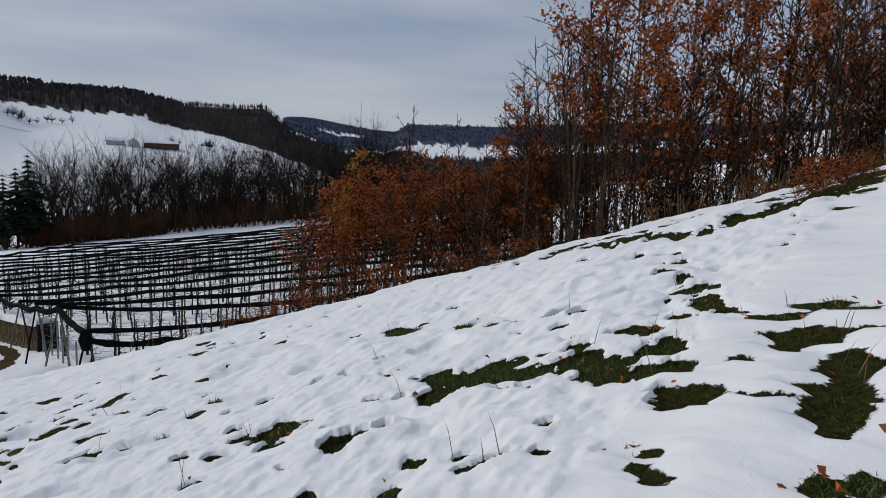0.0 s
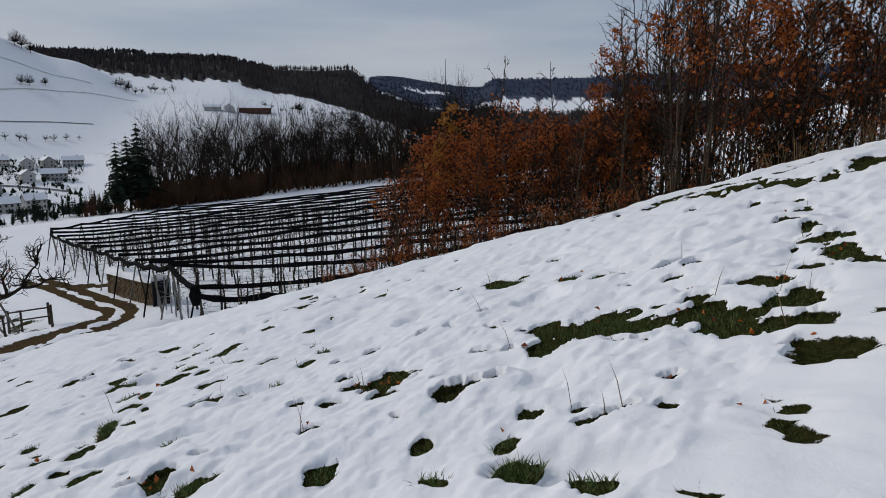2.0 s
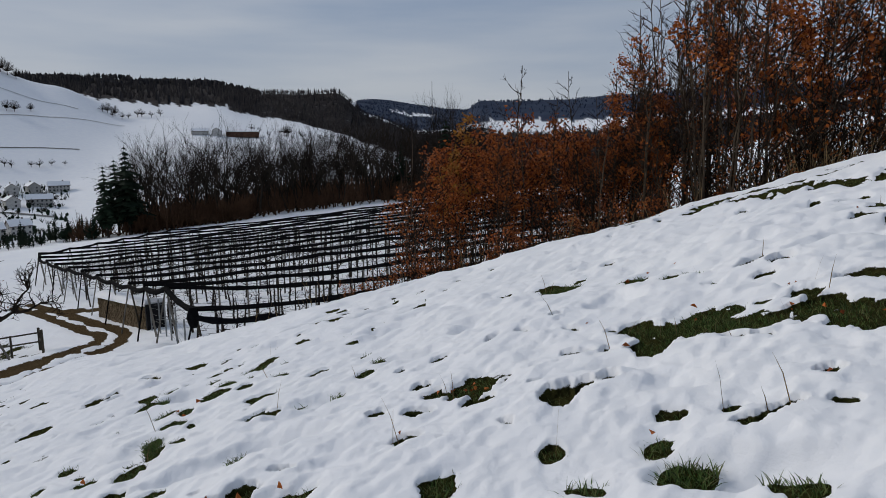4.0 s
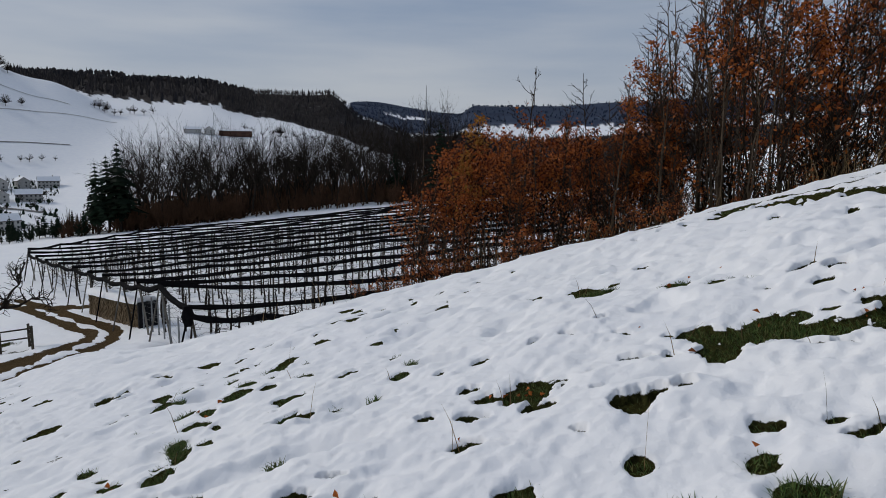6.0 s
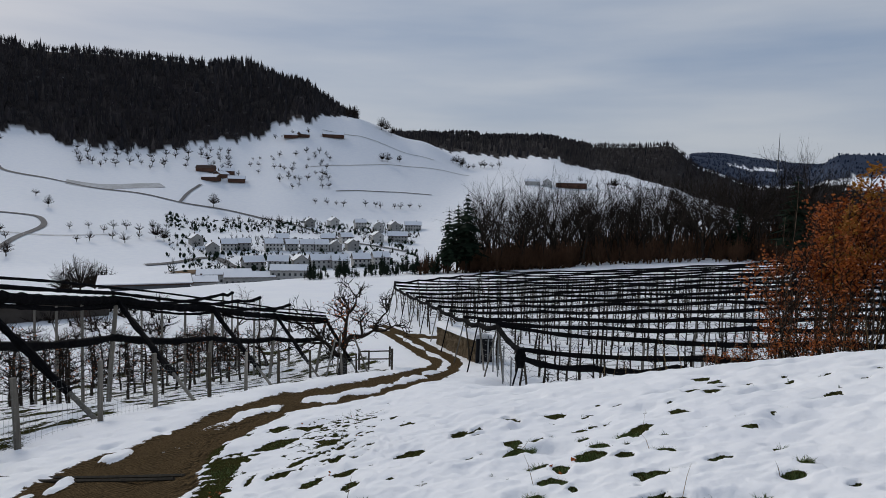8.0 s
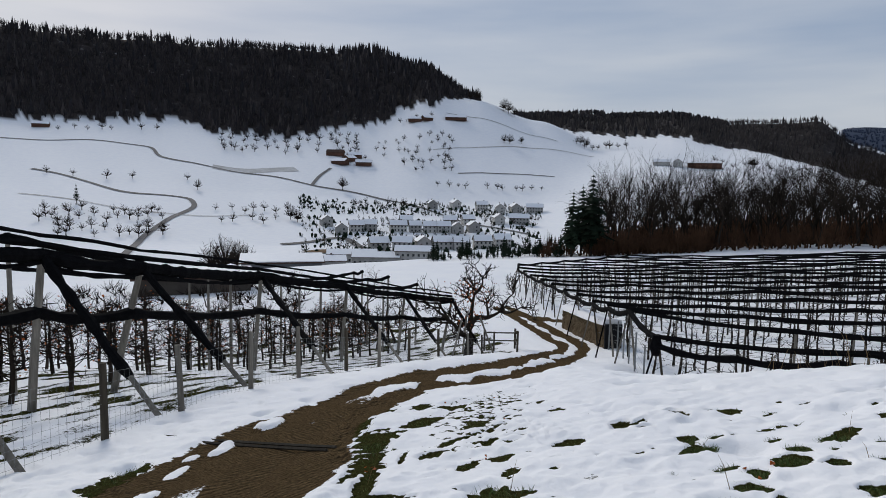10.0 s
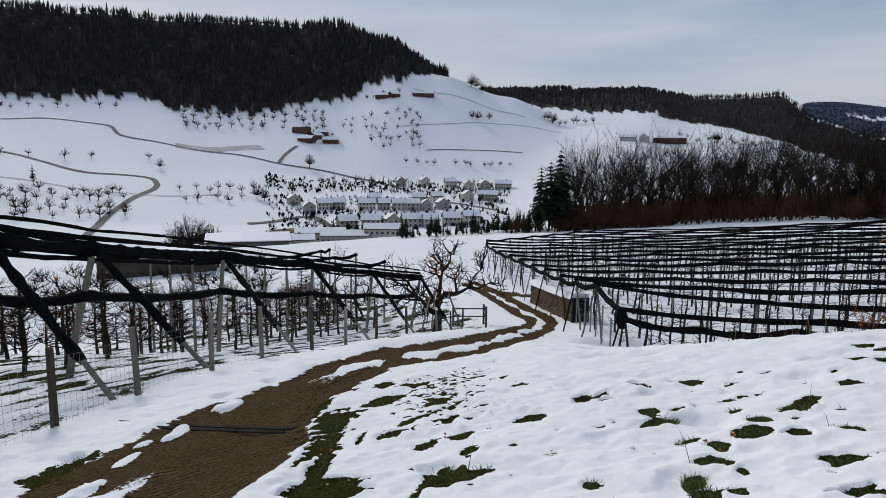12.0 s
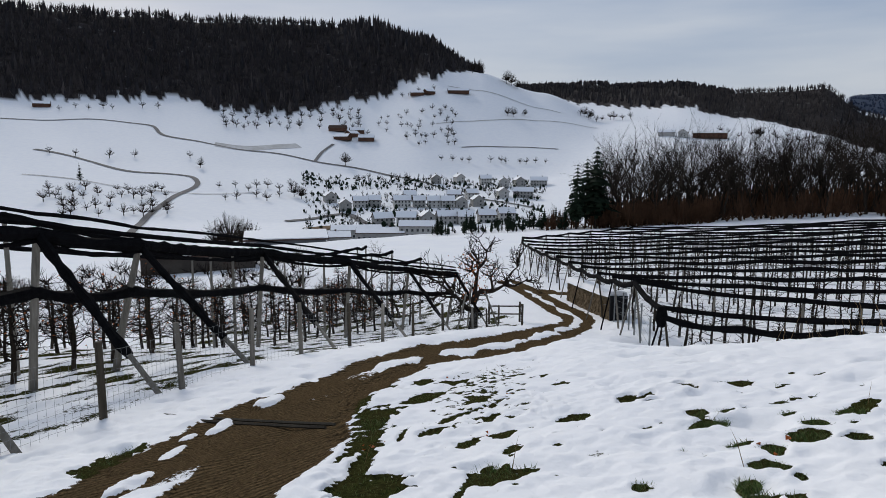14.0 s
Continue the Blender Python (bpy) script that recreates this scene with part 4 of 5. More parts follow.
def field(az0, az1, r0, r1, rows, cols, seed, size=1.0, lose=0.2, stock=fruit):
    g = random.Random(seed)
    for i in range(rows):
        for j in range(cols):
            if g.random() < lose:
                continue
            az = az0 + (az1 - az0) * (j + 0.5 + g.uniform(-0.3, 0.3)) / cols
            r = r0 + (r1 - r0) * (i + 0.5 + g.uniform(-0.3, 0.3)) / rows
            x, y, z = polar(az, r)
            stock.put(g.randint(0, 9), x, y, z, g.uniform(0, 6), 1.35 * size * g.uniform(0.7, 1.2))


field(-76, -67, 465, 575, 5, 11, 1, 1.0)
field(-63.5, -57, 530, 610, 2, 7, 2, 0.95)
field(-45, -35, 745, 762, 1, 12, 3, 0.9, 0.15)
field(-47.8, -43.2, 790, 940, 6, 8, 4, 1.1, 0.3)
field(-63, -51, 885, 985, 4, 14, 5, 1.3, 0.25)
field(-75, -67, 965, 1020, 1, 8, 6, 1.2, 0.2)
field(-75.5, -65, 715, 745, 1, 9, 7, 1.25, 0.25)
field(-53, -46, 860, 950, 3, 8, 8, 0.9, 0.35)
field(-52, -47, 640, 690, 1, 6, 9, 1.0, 0.3)
field(-33, -28.5, 1030, 1060, 1, 8, 10, 1.5, 0.1)
field(-22, -14, 880, 960, 2, 12, 11, 1.1, 0.35)
field(-48.2, -45, 1005, 1020, 1, 6, 12, 0.9, 0.2)
field(-41, -36, 520, 620, 3, 6, 13, 0.7, 0.3)
field(-55, -44, 400, 560, 4, 9, 14, 0.7, 0.45)
for az, r, s in ((-64.6, 680, 0.75), (-52.8, 732, 1.05), (-38.9, 939, 0.9), (-38.4, 940, 1.0), (-37.4, 957, 0.75), (-39.0, 1090, 1.5), (-38.6, 1090, 1.4), (-38.1, 1085, 1.1), (-41.3, 1120, 1.5), (-41.9, 1125, 1.3),
                 (-57.2, 560, 0.9), (-56.6, 548, 0.8), (-19.1, 934, 0.9), (-18.8, 930, 1.0), (-32.4, 1052, 1.1), (-31.9, 1049, 1.1), (-63.6, 300, 1.0), (-62.6, 296, 1.15), (-61.6, 305, 1.0), (-60.8, 310, 0.85)):
    x, y, z = polar(az, r)
    big_leafless.put(int(r), x, y, z, az, s)
lone = fir_tree(58, 17.0, 4.0, "single dark conifer among the orchard trees across the valley", "", 12, "field_conifer")
lone.matrix_basis = Matrix.Translation(polar(-73.3, 596))

# ---------------------------------------------------------------- village and farms
def house(az, r, length, depth, eaves, rise, turn, label, name="house", wall=None, roof_snow=True, rows=2, group="village houses", windows=True):
    """A gabled house: walls, roof, snow on the roof, windows."""
    x, y, z = polar(az, r)
    root = thing(name, Matrix.Translation((x, y, z - 0.6)) @ Matrix.Rotation(radians(turn), 4, "Z"), label, "house" if name == "house" else "farm building", group)
    a, b, h = length / 2, depth / 2, eaves + 0.6
    w = Shell()
    w.poly([(-a, -b, 0), (a, -b, 0), (a, -b, h), (-a, -b, h)])
    w.poly([(a, b, 0), (-a, b, 0), (-a, b, h), (a, b, h)])
    w.poly([(a, -b, 0), (a, b, 0), (a, b, h), (a, 0, h + rise), (a, -b, h)])
    w.poly([(-a, b, 0), (-a, -b, 0), (-a, -b, h), (-a, 0, h + rise), (-a, b, h)])
    w.poly([(-a, -b, 0), (-a, b, 0), (a, b, 0), (a, -b, 0)])
    w.make("wall", wall or HOUSE_WALL, root)
    for s, nm in ((-1, "roof_slope"), (1, "roof_slope")):
        o, k = 0.6, rise / b
        t = 0.25
        lo, hi = (s * (b + o), h - k * o), (0, h + rise)
        rf = Shell()
        top = [(-a - o, lo[0], lo[1] + t), (a + o, lo[0], lo[1] + t), (a + o, hi[0], hi[1] + t), (-a - o, hi[0], hi[1] + t)]
        bot = [(p[0], p[1], p[2] - t) for p in top]
        for q in ((0, 1, 2, 3),):
            rf.poly([top[i] for i in q])
            rf.poly([bot[i] for i in reversed(q)])
        for i in range(4):
            j = (i + 1) % 4
            rf.poly([bot[i], bot[j], top[j], top[i]])
        ob = rf.make("roof", TILE, root)
        if roof_snow:
            sn = Shell()
            up = [(p[0] * 0.985, p[1] * 0.97, p[2] + 0.24) for p in top]
            dn = [(p[0] * 0.985, p[1] * 0.97, p[2] + 0.01) for p in top]
            sn.poly(up)
            for i in range(4):
                j = (i + 1) % 4
                sn.poly([dn[i], dn[j], up[j], up[i]])
            sn.make("roof_snow", SNOW, ob)
    if windows:
        n = max(2, int(length / 2.6))
        for lvl in range(rows):
            for i in range(n):
                px = -a + length * (i + 0.5) / n
                win = Shell()
                zz = 0.6 + 1.5 + lvl * 2.7
                win.box(Matrix.Translation((px, -b - 0.02, zz)), 1.1, 0.12, 1.3)
                win.make("window", GLASS, root)
        for lvl in range(rows):
            for s in (-1, 1):
                win = Shell()
                win.box(Matrix.Translation((s * (a + 0.02), -b * 0.35, 2.1 + lvl * 2.7)), 0.12, 1.1, 1.3)
                win.make("window", GLASS, root)
    if name == "house":
        ch = Shell()
        ch.box(Matrix.Translation((a * 0.4, 0.6, h + rise + 0.4)), 0.8, 0.8, 1.6)
        ch.make("chimney", TILE, root)
    return root


WHITE_HOUSE = "white rendered gabled house with snow on its roof"
row_specs = ((-49.7, 418, 12), (-47.6, 414, 12), (-45.8, 418, 11), (-44.1, 416, 12), (-42.4, 412, 10), (-40.6, 427, 11), (-38.9, 445, 11),
             (-52.9, 503, 10), (-51.6, 517, 11), (-50.4, 519, 10), (-48.0, 514, 13), (-46.5, 513, 9), (-45.2, 511, 10), (-44.0, 510, 10), (-42.8, 509, 10), (-41.4, 520, 10),
             (-45.0, 649, 12), (-43.0, 672, 11), (-40.7, 655, 11), (-39.1, 637, 13), (-37.8, 650, 17), (-36.1, 652, 16), (-39.2, 567, 13), (-37.4, 573, 17), (-54.2, 540, 10), (-47.3, 545, 10), (-43.4, 548, 11), (-41.9, 560, 10))
rng = random.Random(77)
hedges = Shell()
for _ in range(1100):
    hx, hy, hz = polar(rng.uniform(-56.5, -35.5), rng.choice((rng.uniform(395, 580), rng.uniform(600, 680))))
    if rng.random() < 0.35:
        crown_clump(hedges, hx, hy, hz - 0.3, rng.uniform(1.2, 4.5), rng.uniform(1.5, 4.0), rng, rng.random() < 0.4)
    else:
        spiky_tree(hedges, hx, hy, hz - 0.3, rng.uniform(2.0, 6.5), rng.uniform(2.0, 5.0), rng, 8, 0.04)
tagged(hedges.make("garden_hedges", NEEDLES), "dark hedges and garden shrubs between the village houses", "shrubs", "", "stuff")
for az, r, w in row_specs:
    house(az, r, w, 9, 5.4, 3.2, -az + 8 + rng.uniform(-14, 14) + (90 if rng.random() < 0.3 else 0), WHITE_HOUSE)
house(-52.0, 350, 26, 12, 4.5, 2.0, 52, "long low building with a snowy roof", rows=1)
house(-49.9, 338, 24, 12, 4.0, 2.0, 48, "long low building with a snowy roof", rows=1)
house(-46.6, 338, 19, 10, 6.2, 2.2, 44, "peach-coloured apartment house with a snowy roof", rows=2)
house(-57.4, 300, 26, 20, 4.0, 2.6, 64, "large workshop hall with a snow-covered roof", rows=1, windows=False)
house(-54.6, 312, 22, 12, 4.4, 1.8, 56, "small workshop with a snowy roof", rows=1)
house(-65.0, 101, 15, 8, 2.4, 0.3, 64, "grey-brown storehouse with a flat snowy roof behind the orchard", "storehouse", BROWN_WALL, True, 1, "buildings below the orchard", False)
house(-58.0, 152, 17, 14, 2.4, 0.9, 58, "grey clad hall with a snowy roof behind the orchard", "hall", GREY_WALL, True, 1, "buildings below the orchard", False)
hedge_row = Shell()
for _ in range(170):
    hx, hy, hz = polar(rng.uniform(-82, -56), rng.uniform(70, 112))
    spiky_tree(hedge_row, hx, hy, hz - 0.2, rng.uniform(1.0, 2.4), rng.uniform(2.2, 4.0), rng, 14, 0.010)
tagged(hedge_row.make("shrub_rows", TWIG), "dark shrubs below the lane orchard", "shrubs", "", "stuff")
FARM = "dark timber farm building with snow on part of its roof"
for az, r, w, t in ((-53.4, 878, 22, 40), (-51.8, 872, 18, 60), (-53.0, 838, 20, 20), (-51.0, 840, 20, 50), (-52.2, 856, 16, 100), (-46.6, 1000, 20, 40), (-45.6, 997, 15, 80), (-43.1, 1008, 32, 46), (-75.4, 1020, 20, 70)):
    house(az, r, w, 11, 4.0, 3.4, t, FARM, "farm_building", DARK_WOOD, r != 878, 1, "farms", False)
house(-25.8, 881, 20, 10, 4, 3, 28, "grey farm shed with a snowy roof", "farm_building", HOUSE_WALL, True, 1, "farms", False)
house(-24.5, 880, 14, 11, 5.5, 4, 110, "pale farmhouse with a snowy roof", "farm_building", HOUSE_WALL, True, 2, "farms")
house(-22.5, 890, 40, 13, 6.5, 2.6, 24, "long reddish brown barn with a snowy roof", "farm_building", DARK_WOOD, True, 1, "farms", False)


def strip(points, width, name, label, mat=TRACK, lift=0.5):
    """A lane laid over the far fields; points are azimuth and range."""
    flat = [polar(a, r)[:2] for a, r in points]
    line = bent(flat, 6.0)
    sh = Shell()
    for i, p in enumerate(line):
        d = line[min(i + 1, len(line) - 1)] - line[max(i - 1, 0)]
        nx, ny = -d[1] / np.hypot(*d), d[0] / np.hypot(*d)
        for s in (-1, 1):
            x, y = p[0] + s * nx * width / 2, p[1] + s * ny * width / 2
            sh.v.append((x, y, ground(x, y) + lift))
        if i:
            k = 2 * i
            sh.f.append((k - 2, k, k + 1, k - 1))
    return tagged(sh.make(name, mat), label, "road", "", "structure")


strip(((-76.1, 753), (-72.6, 703), (-68.9, 650), (-65.3, 635), (-64.9, 614), (-66.9, 538), (-68.6, 479), (-69.9, 406), (-71, 330)), 4.5, "road_1", "cleared grey lane winding through the snowy orchards")
strip(((-78, 930), (-72, 925), (-68.3, 907), (-67.2, 846), (-64.3, 802), (-60.4, 785), (-55.4, 742), (-50.2, 712), (-44.8, 624), (-41.3, 561), (-36.4, 513)), 4.0, "road_2", "thin cleared lane across the snowy slope")
strip(((-55.4, 742), (-54.7, 784), (-53.7, 820)), 4.0, "road_3", "short farm lane")
strip(((-58, 455), (-56.0, 462), (-53.1, 483), (-51.2, 440), (-49.0, 385)), 6.0, "road_4", "village street between snowy verges")
strip(((-42.8, 799), (-39, 812), (-34.4, 823)), 2.5, "road_5", "faint field path along the slope")
strip(((-63.4, 800), (-60, 800), (-56.3, 815)), 22.0, "road_6", "thawed strip of stubble on the slope", STUBBLE, 0.3)
strip(((-55.6, 402), (-53.5, 412), (-52.0, 400)), 20.0, "road_7", "patch of dug brown earth beside the village", SOIL, 0.6)
strip(((-45, 880), (-41, 905), (-36, 950), (-31, 985)), 2.2, "road_8", "faint terrace line along the snowy slope", STUBBLE)
strip(((-44, 1035), (-39, 1020), (-34, 1010)), 2.2, "road_9", "faint terrace line along the snowy slope", STUBBLE)
strip(((-77, 640), (-72, 600), (-66, 560), (-60, 575)), 2.0, "road_10", "faint path through the snowy orchard", STUBBLE)
mast = Shell()
mx, my, mz = polar(-6.6, 2500)
mast.tube([(mx, my, mz), (mx, my, mz + 150)], [2.2, 0.8], 4)
tagged(mast.make("mast", STEEL), "thin radio mast on the distant ridge", "mast")

# ---------------------------------------------------------------- orchards under rolled hail nets
def roll(sh, pts, radius, rng, step=0.7, sag=0.12, sides=6, lump=0.22):
    """A rolled-up net hung between points: sagging, lumpy."""
    out, rad = [], []
    for a, b in zip(pts[:-1], pts[1:]):
        a, b = Vector(a), Vector(b)
        n = max(2, int((b - a).length / step))
        for i in range(n):
            t = i / n
            p = a.lerp(b, t)
            p.z -= sag * 4 * t * (1 - t) * rng.uniform(0.92, 1.08)
            out.append(p)
            rad.append(radius * rng.uniform(1 - lump, 1 + lump))
    out.append(Vector(pts[-1]))
    rad.append(radius)
    sh.tube(out, rad, sides)


def on_ground(x, y, up=0.0):
    return Vector((x, y, ground(x, y) + up))


def spindle(seed, h, label, group, leaves, name="espalier_tree", limbs=15, reach=0.75, sides=4):
    """A trained fruit tree: a crooked leader with short spreading limbs."""
    rng = random.Random(seed)
    trunk, twigs = Shell(), Shell()
    pts = [Vector((0, 0, -0.1))]
    for i in range(6):
        pts.append(pts[-1] + Vector((rng.uniform(-0.07, 0.07), rng.uniform(-0.07, 0.07), (h + 0.1) / 6)))
    trunk.tube(pts, [0.085, 0.075, 0.066, 0.056, 0.045, 0.03, 0.012], sides + 1, False)
    tips = []
    for k in range(limbs):
        f = 0.22 + 0.74 * k / limbs
        i = min(int(f * 6), 5)
        p = pts[i].lerp(pts[i + 1], f * 6 - i)
        a = rng.uniform(0, 6.283)
        L = reach * (1.15 - 0.75 * f) * rng.uniform(0.6, 1.25)
        q = [p]
        d = Vector((math.cos(a), math.sin(a), rng.uniform(0.0, 0.5)))
        for _ in range(3):
            d = d + Vector((rng.uniform(-0.35, 0.35), rng.uniform(-0.35, 0.35), rng.uniform(-0.25, 0.3)))
            q.append(q[-1] + d.normalized() * L / 3)
        twigs.tube(q, [0.027, 0.020, 0.014, 0.007], 3, False)
        tips += q[2:]
        for _ in range(4):
            s = q[rng.randint(1, 3)]
            e = s + Vector((rng.uniform(-0.3, 0.3), rng.uniform(-0.3, 0.3), rng.uniform(-0.12, 0.4)))
            twigs.tube([s, s.lerp(e, 0.5) + Vector((rng.uniform(-0.05, 0.05), rng.uniform(-0.05, 0.05), 0.03)), e], [0.010, 0.008, 0.004], 3, False)
            tips.append(e)
    root = thing(name, STORE, label, "tree", group)
    trunk.make("trunk", BARK, root)
    twigs.make("branchwork", TWIG, root)
    if leaves:
        lv = Shell()
        leaf_cards(lv, tips, rng, 0.085, leaves, 0.05)
        lv.make("foliage", BROWN_LEAF, root)
    return root


def net_post(x, y, h, lean, radius=0.075, label="", group="", mat=None):
    root = thing("net_post", Matrix.Translation(on_ground(x, y)), label, "post", group)
    sh = Shell()
    top = Vector((lean[0], lean[1], h))
    sh.tube([(0, 0, -0.3), top * 0.33, top * 0.66, top], [radius * 1.15, radius * 1.1, radius, radius * 0.92], 7)
    sh.make("pole", mat or POST, root)
    cap = Shell()
    cap.tube([top + Vector((0, 0, -0.12)), top + Vector((0, 0, 0.02)), top + Vector((0, 0, 0.1))], [radius * 1.9, radius * 2.1, radius * 1.1], 7)
    cap.make("cap", NET, root, "black net bundled over the post head")
    return root, Matrix.Translation(on_ground(x, y)) @ top


# --- orchard beside the lane
rng = random.Random(9)
EDGE = [(-14.6, -1.6), (-17.2, 1.5), (-20.1, 4.85), (-21.2, 7.1), (-28.2, 15.5), (-30.3, 22.0), (-34.9, 30.3), (-34.6, 34.4)]
FEET = [(-9.4, -0.2), (-12.5, 3.0), (-15.4, 6.1), (-17.2, 9.15), (-19.6, 13.6), (-22.6, 19.6), (-26.5, 26.5), (-29.6, 33.4)]
tops = []
for (x, y), (fx, fy), tall, lean in zip(EDGE, FEET, (4.0, 4.0, 3.9, 3.6, 4.55, 4.35, 4.5, 3.9), (0.55, 0.55, 0.8, 1.15, 1.25, 0.9, 1.5, 1.2)):
    d = Vector((fx - x, fy - y)).normalized()
    post, top = net_post(x, y, tall, (d.x * lean, d.y * lean), 0.09, "leaning weathered edge post of the netted orchard", "edge posts of the lane orchard")
    tops.append(top)
    brace = thing("net_brace", Matrix.Translation(on_ground(fx, fy)), "slanting brace wrapped in black net at the orchard edge", "brace", "braces of the lane orchard")
    foot, head = Vector((0, 0, -0.15)), top - on_ground(fx, fy)
    cut = foot.lerp(head, 0.24)
    pole, wrap = Shell(), Shell()
    pole.tube([foot, cut], [0.065, 0.06], 6)
    pole.make("pole", POST, brace)
    roll(wrap, [cut, foot.lerp(head, 0.55), head], 0.11, rng, 0.3, 0.05, 7)
    wrap.make("net_sleeve", NET, brace, "black net wound round the brace")
nets = thing("rolled_net", STORE, "black hail net rolled up along the orchard edge", "net", "rolled nets of the lane orchard")
sh = Shell()
roll(sh, tops, 0.165, rng, 0.35, 0.10, 8)
sh.make("net_roll", NET, nets)
for lift, thick, sag in ((0.24, 0.075, 0.02), (0.44, 0.05, -0.05), (-0.16, 0.06, 0.22)):
    sh = Shell()
    roll(sh, [t + Vector((-0.25 * lift, 0.1 * lift, lift)) for t in tops], thick, rng, 0.4, sag, 6)
    sh.make("net_strand", NET, nets)
low = thing("rolled_net", STORE, "thick black side net rolled up and hung low along the posts", "net", "rolled nets of the lane orchard")
sh = Shell()
roll(sh, [on_ground(x, y).lerp(t, 0.64) for (x, y), t in zip(EDGE, tops)], 0.15, rng, 0.4, 0.16, 8)
sh.make("net_roll", NET, low)


def inside(k, d):
    """A point d metres into the orchard from edge post k."""
    x, y = EDGE[k]
    fx, fy = FEET[k]
    u = Vector((x - fx, y - fy)).normalized()
    return x + u.x * d, y + u.y * d


for row_d, up in ((3.6, 4.8), (8.0, 5.3), (12.6, 5.6)):
    heads = []
    for k in range(len(EDGE)):
        x, y = inside(k, row_d)
        post, top = net_post(x, y, up, (0.02, 0.03), 0.07, "grey orchard post under a rolled net", "inner posts of the lane orchard")
        heads.append(top)
    rn = thing("rolled_net", STORE, "black hail net rolled up above an orchard row", "net", "rolled nets of the lane orchard")
    sh = Shell()
    roll(sh, heads, 0.12, rng, 0.6, 0.2, 6)
    sh.make("net_roll", NET, rn)
trained = Stock([spindle(100 + i, 3.1, "gnarled trained fruit tree with a few withered leaves in snow", "lane orchard trees", 30, limbs=32, reach=1.15) for i in range(6)])
for row_d in (1.9, 5.2, 8.8, 12.5, 16.4, 20.5):
    line = bent([inside(k, row_d) for k in range(len(EDGE))], 0.5)
    gap = 4 if row_d < 4 else 5
    for i in range(2, len(line), gap):
        x, y = line[i] + np.array((rng.uniform(-0.2, 0.2), rng.uniform(-0.2, 0.2)))
        trained.put(rng.randint(0, 5), x, y, ground(x, y), rng.uniform(0, 6), rng.uniform(0.85, 1.12))

# --- wire fence along the lane
FENCE = [(-11.2, 0.4), (-12.2, 2.2), (-13.67, 4.43), (-15.42, 6.54), (-16.66, 8.86), (-17.6, 10.9), (-19.3, 13.9), (-20.9, 16.7), (-22.3, 19.6), (-24.4, 23.6), (-27.2, 29.0), (-29.2, 32.6), (-30.5, 35.4)]
fence = thing("wire_fence", STORE, "wire mesh fence on weathered wooden posts beside the lane", "fence")
for i, (x, y) in enumerate(FENCE):
    sh = Shell()
    b = on_ground(x, y)
    h = 1.42 + rng.uniform(-0.08, 0.08)
    top = b + Vector((rng.uniform(-0.05, 0.05), rng.uniform(-0.05, 0.05), h))
    sh.tube([b - Vector((0, 0, 0.3)), b.lerp(top, 0.5) + Vector((rng.uniform(-0.01, 0.01), 0, 0)), top], [0.068, 0.064, 0.06], 7)
    sh.make("post", DARK_POST if i in (2, 6, 8, 9, 11, 12) else POST, fence)
for i in range(len(FENCE) - 1):
    a, b = Vector(FENCE[i]), Vector(FENCE[i + 1])
    sh = Shell()
    n = max(4, int((b - a).length / 0.16))
    cols = [a.lerp(b, k / n) for k in range(n + 1)]
    for c in cols:
        g = on_ground(c.x, c.y)
        sh.tube([g, g + Vector((0, 0, 1.15))], 0.0022, 3, False)
    for lvl in (0.06, 0.2, 0.34, 0.48, 0.64, 0.8, 0.98, 1.15):
        sh.tube([on_ground(c.x, c.y, lvl + rng.uniform(-0.008, 0.008)) for c in cols], 0.0026, 3, False)
    sh.make("wire_mesh", STEEL, fence)
# wooden barrier where the fence ends
barrier = thing("wooden_barrier", Matrix.Translation(on_ground(-28.6, 35.6)), "dark wooden rail barrier at the end of the fence", "barrier")
ends = [Vector((0, 0, 0)), Vector((-1.25, 1.35, 0)), Vector((-2.6, -0.4, 0))]
for e in ends:
    sh = Shell()
    g = ground(-28.6 + e.x, 35.6 + e.y) - ground(-28.6, 35.6)
    sh.tube([e + Vector((0, 0, g - 0.2)), e + Vector((0, 0, g + 1.45))], 0.075, 6)
    sh.make("post", DARK_POST, barrier)
for z in (0.75, 1.3):
    for e in ends[1:]:
        sh = Shell()
        g = ground(-28.6 + e.x, 35.6 + e.y) - ground(-28.6, 35.6)
        sh.tube([Vector((0, 0, z)), e + Vector((0, 0, z + g))], 0.05, 5)
        sh.make("rail", DARK_POST, barrier)

# --- large netted orchard on the bench
rng = random.Random(15)
TOP = 3.15
LEFT_Y, LEFT_X = (28.3, 40, 50, 60, 71, 82, 95), (-14.7, -25.0, -34.5, -45.0, -56, -53, -49)
rows = [28.3 + 3.95 * i for i in range(17)]
near_tree = Stock([spindle(140 + i, 2.5, "thin trained fruit tree under the rolled nets", "bench orchard trees", 0, limbs=9, reach=0.6, sides=3) for i in range(4)])
far_trunks = Shell()
forms = []
for i in range(4):
    g = random.Random(160 + i)
    f = Shell()
    f.tube([(0, 0, -0.1), (g.uniform(-0.1, 0.1), g.uniform(-0.1, 0.1), 1.3), (g.uniform(-0.15, 0.15), 0, 2.6)], [0.075, 0.06, 0.03], 3, False)
    for k in range(11):
        z, a = 0.6 + 1.8 * k / 11, g.uniform(0, 6.28)
        f.tube([(0, 0, z), (0.7 * math.cos(a) * g.uniform(0.5, 1), 0.7 * math.sin(a) * g.uniform(0.5, 1), z + g.uniform(0, 0.5))], [0.036, 0.016], 3, False)
    forms.append((f.v, f.f))
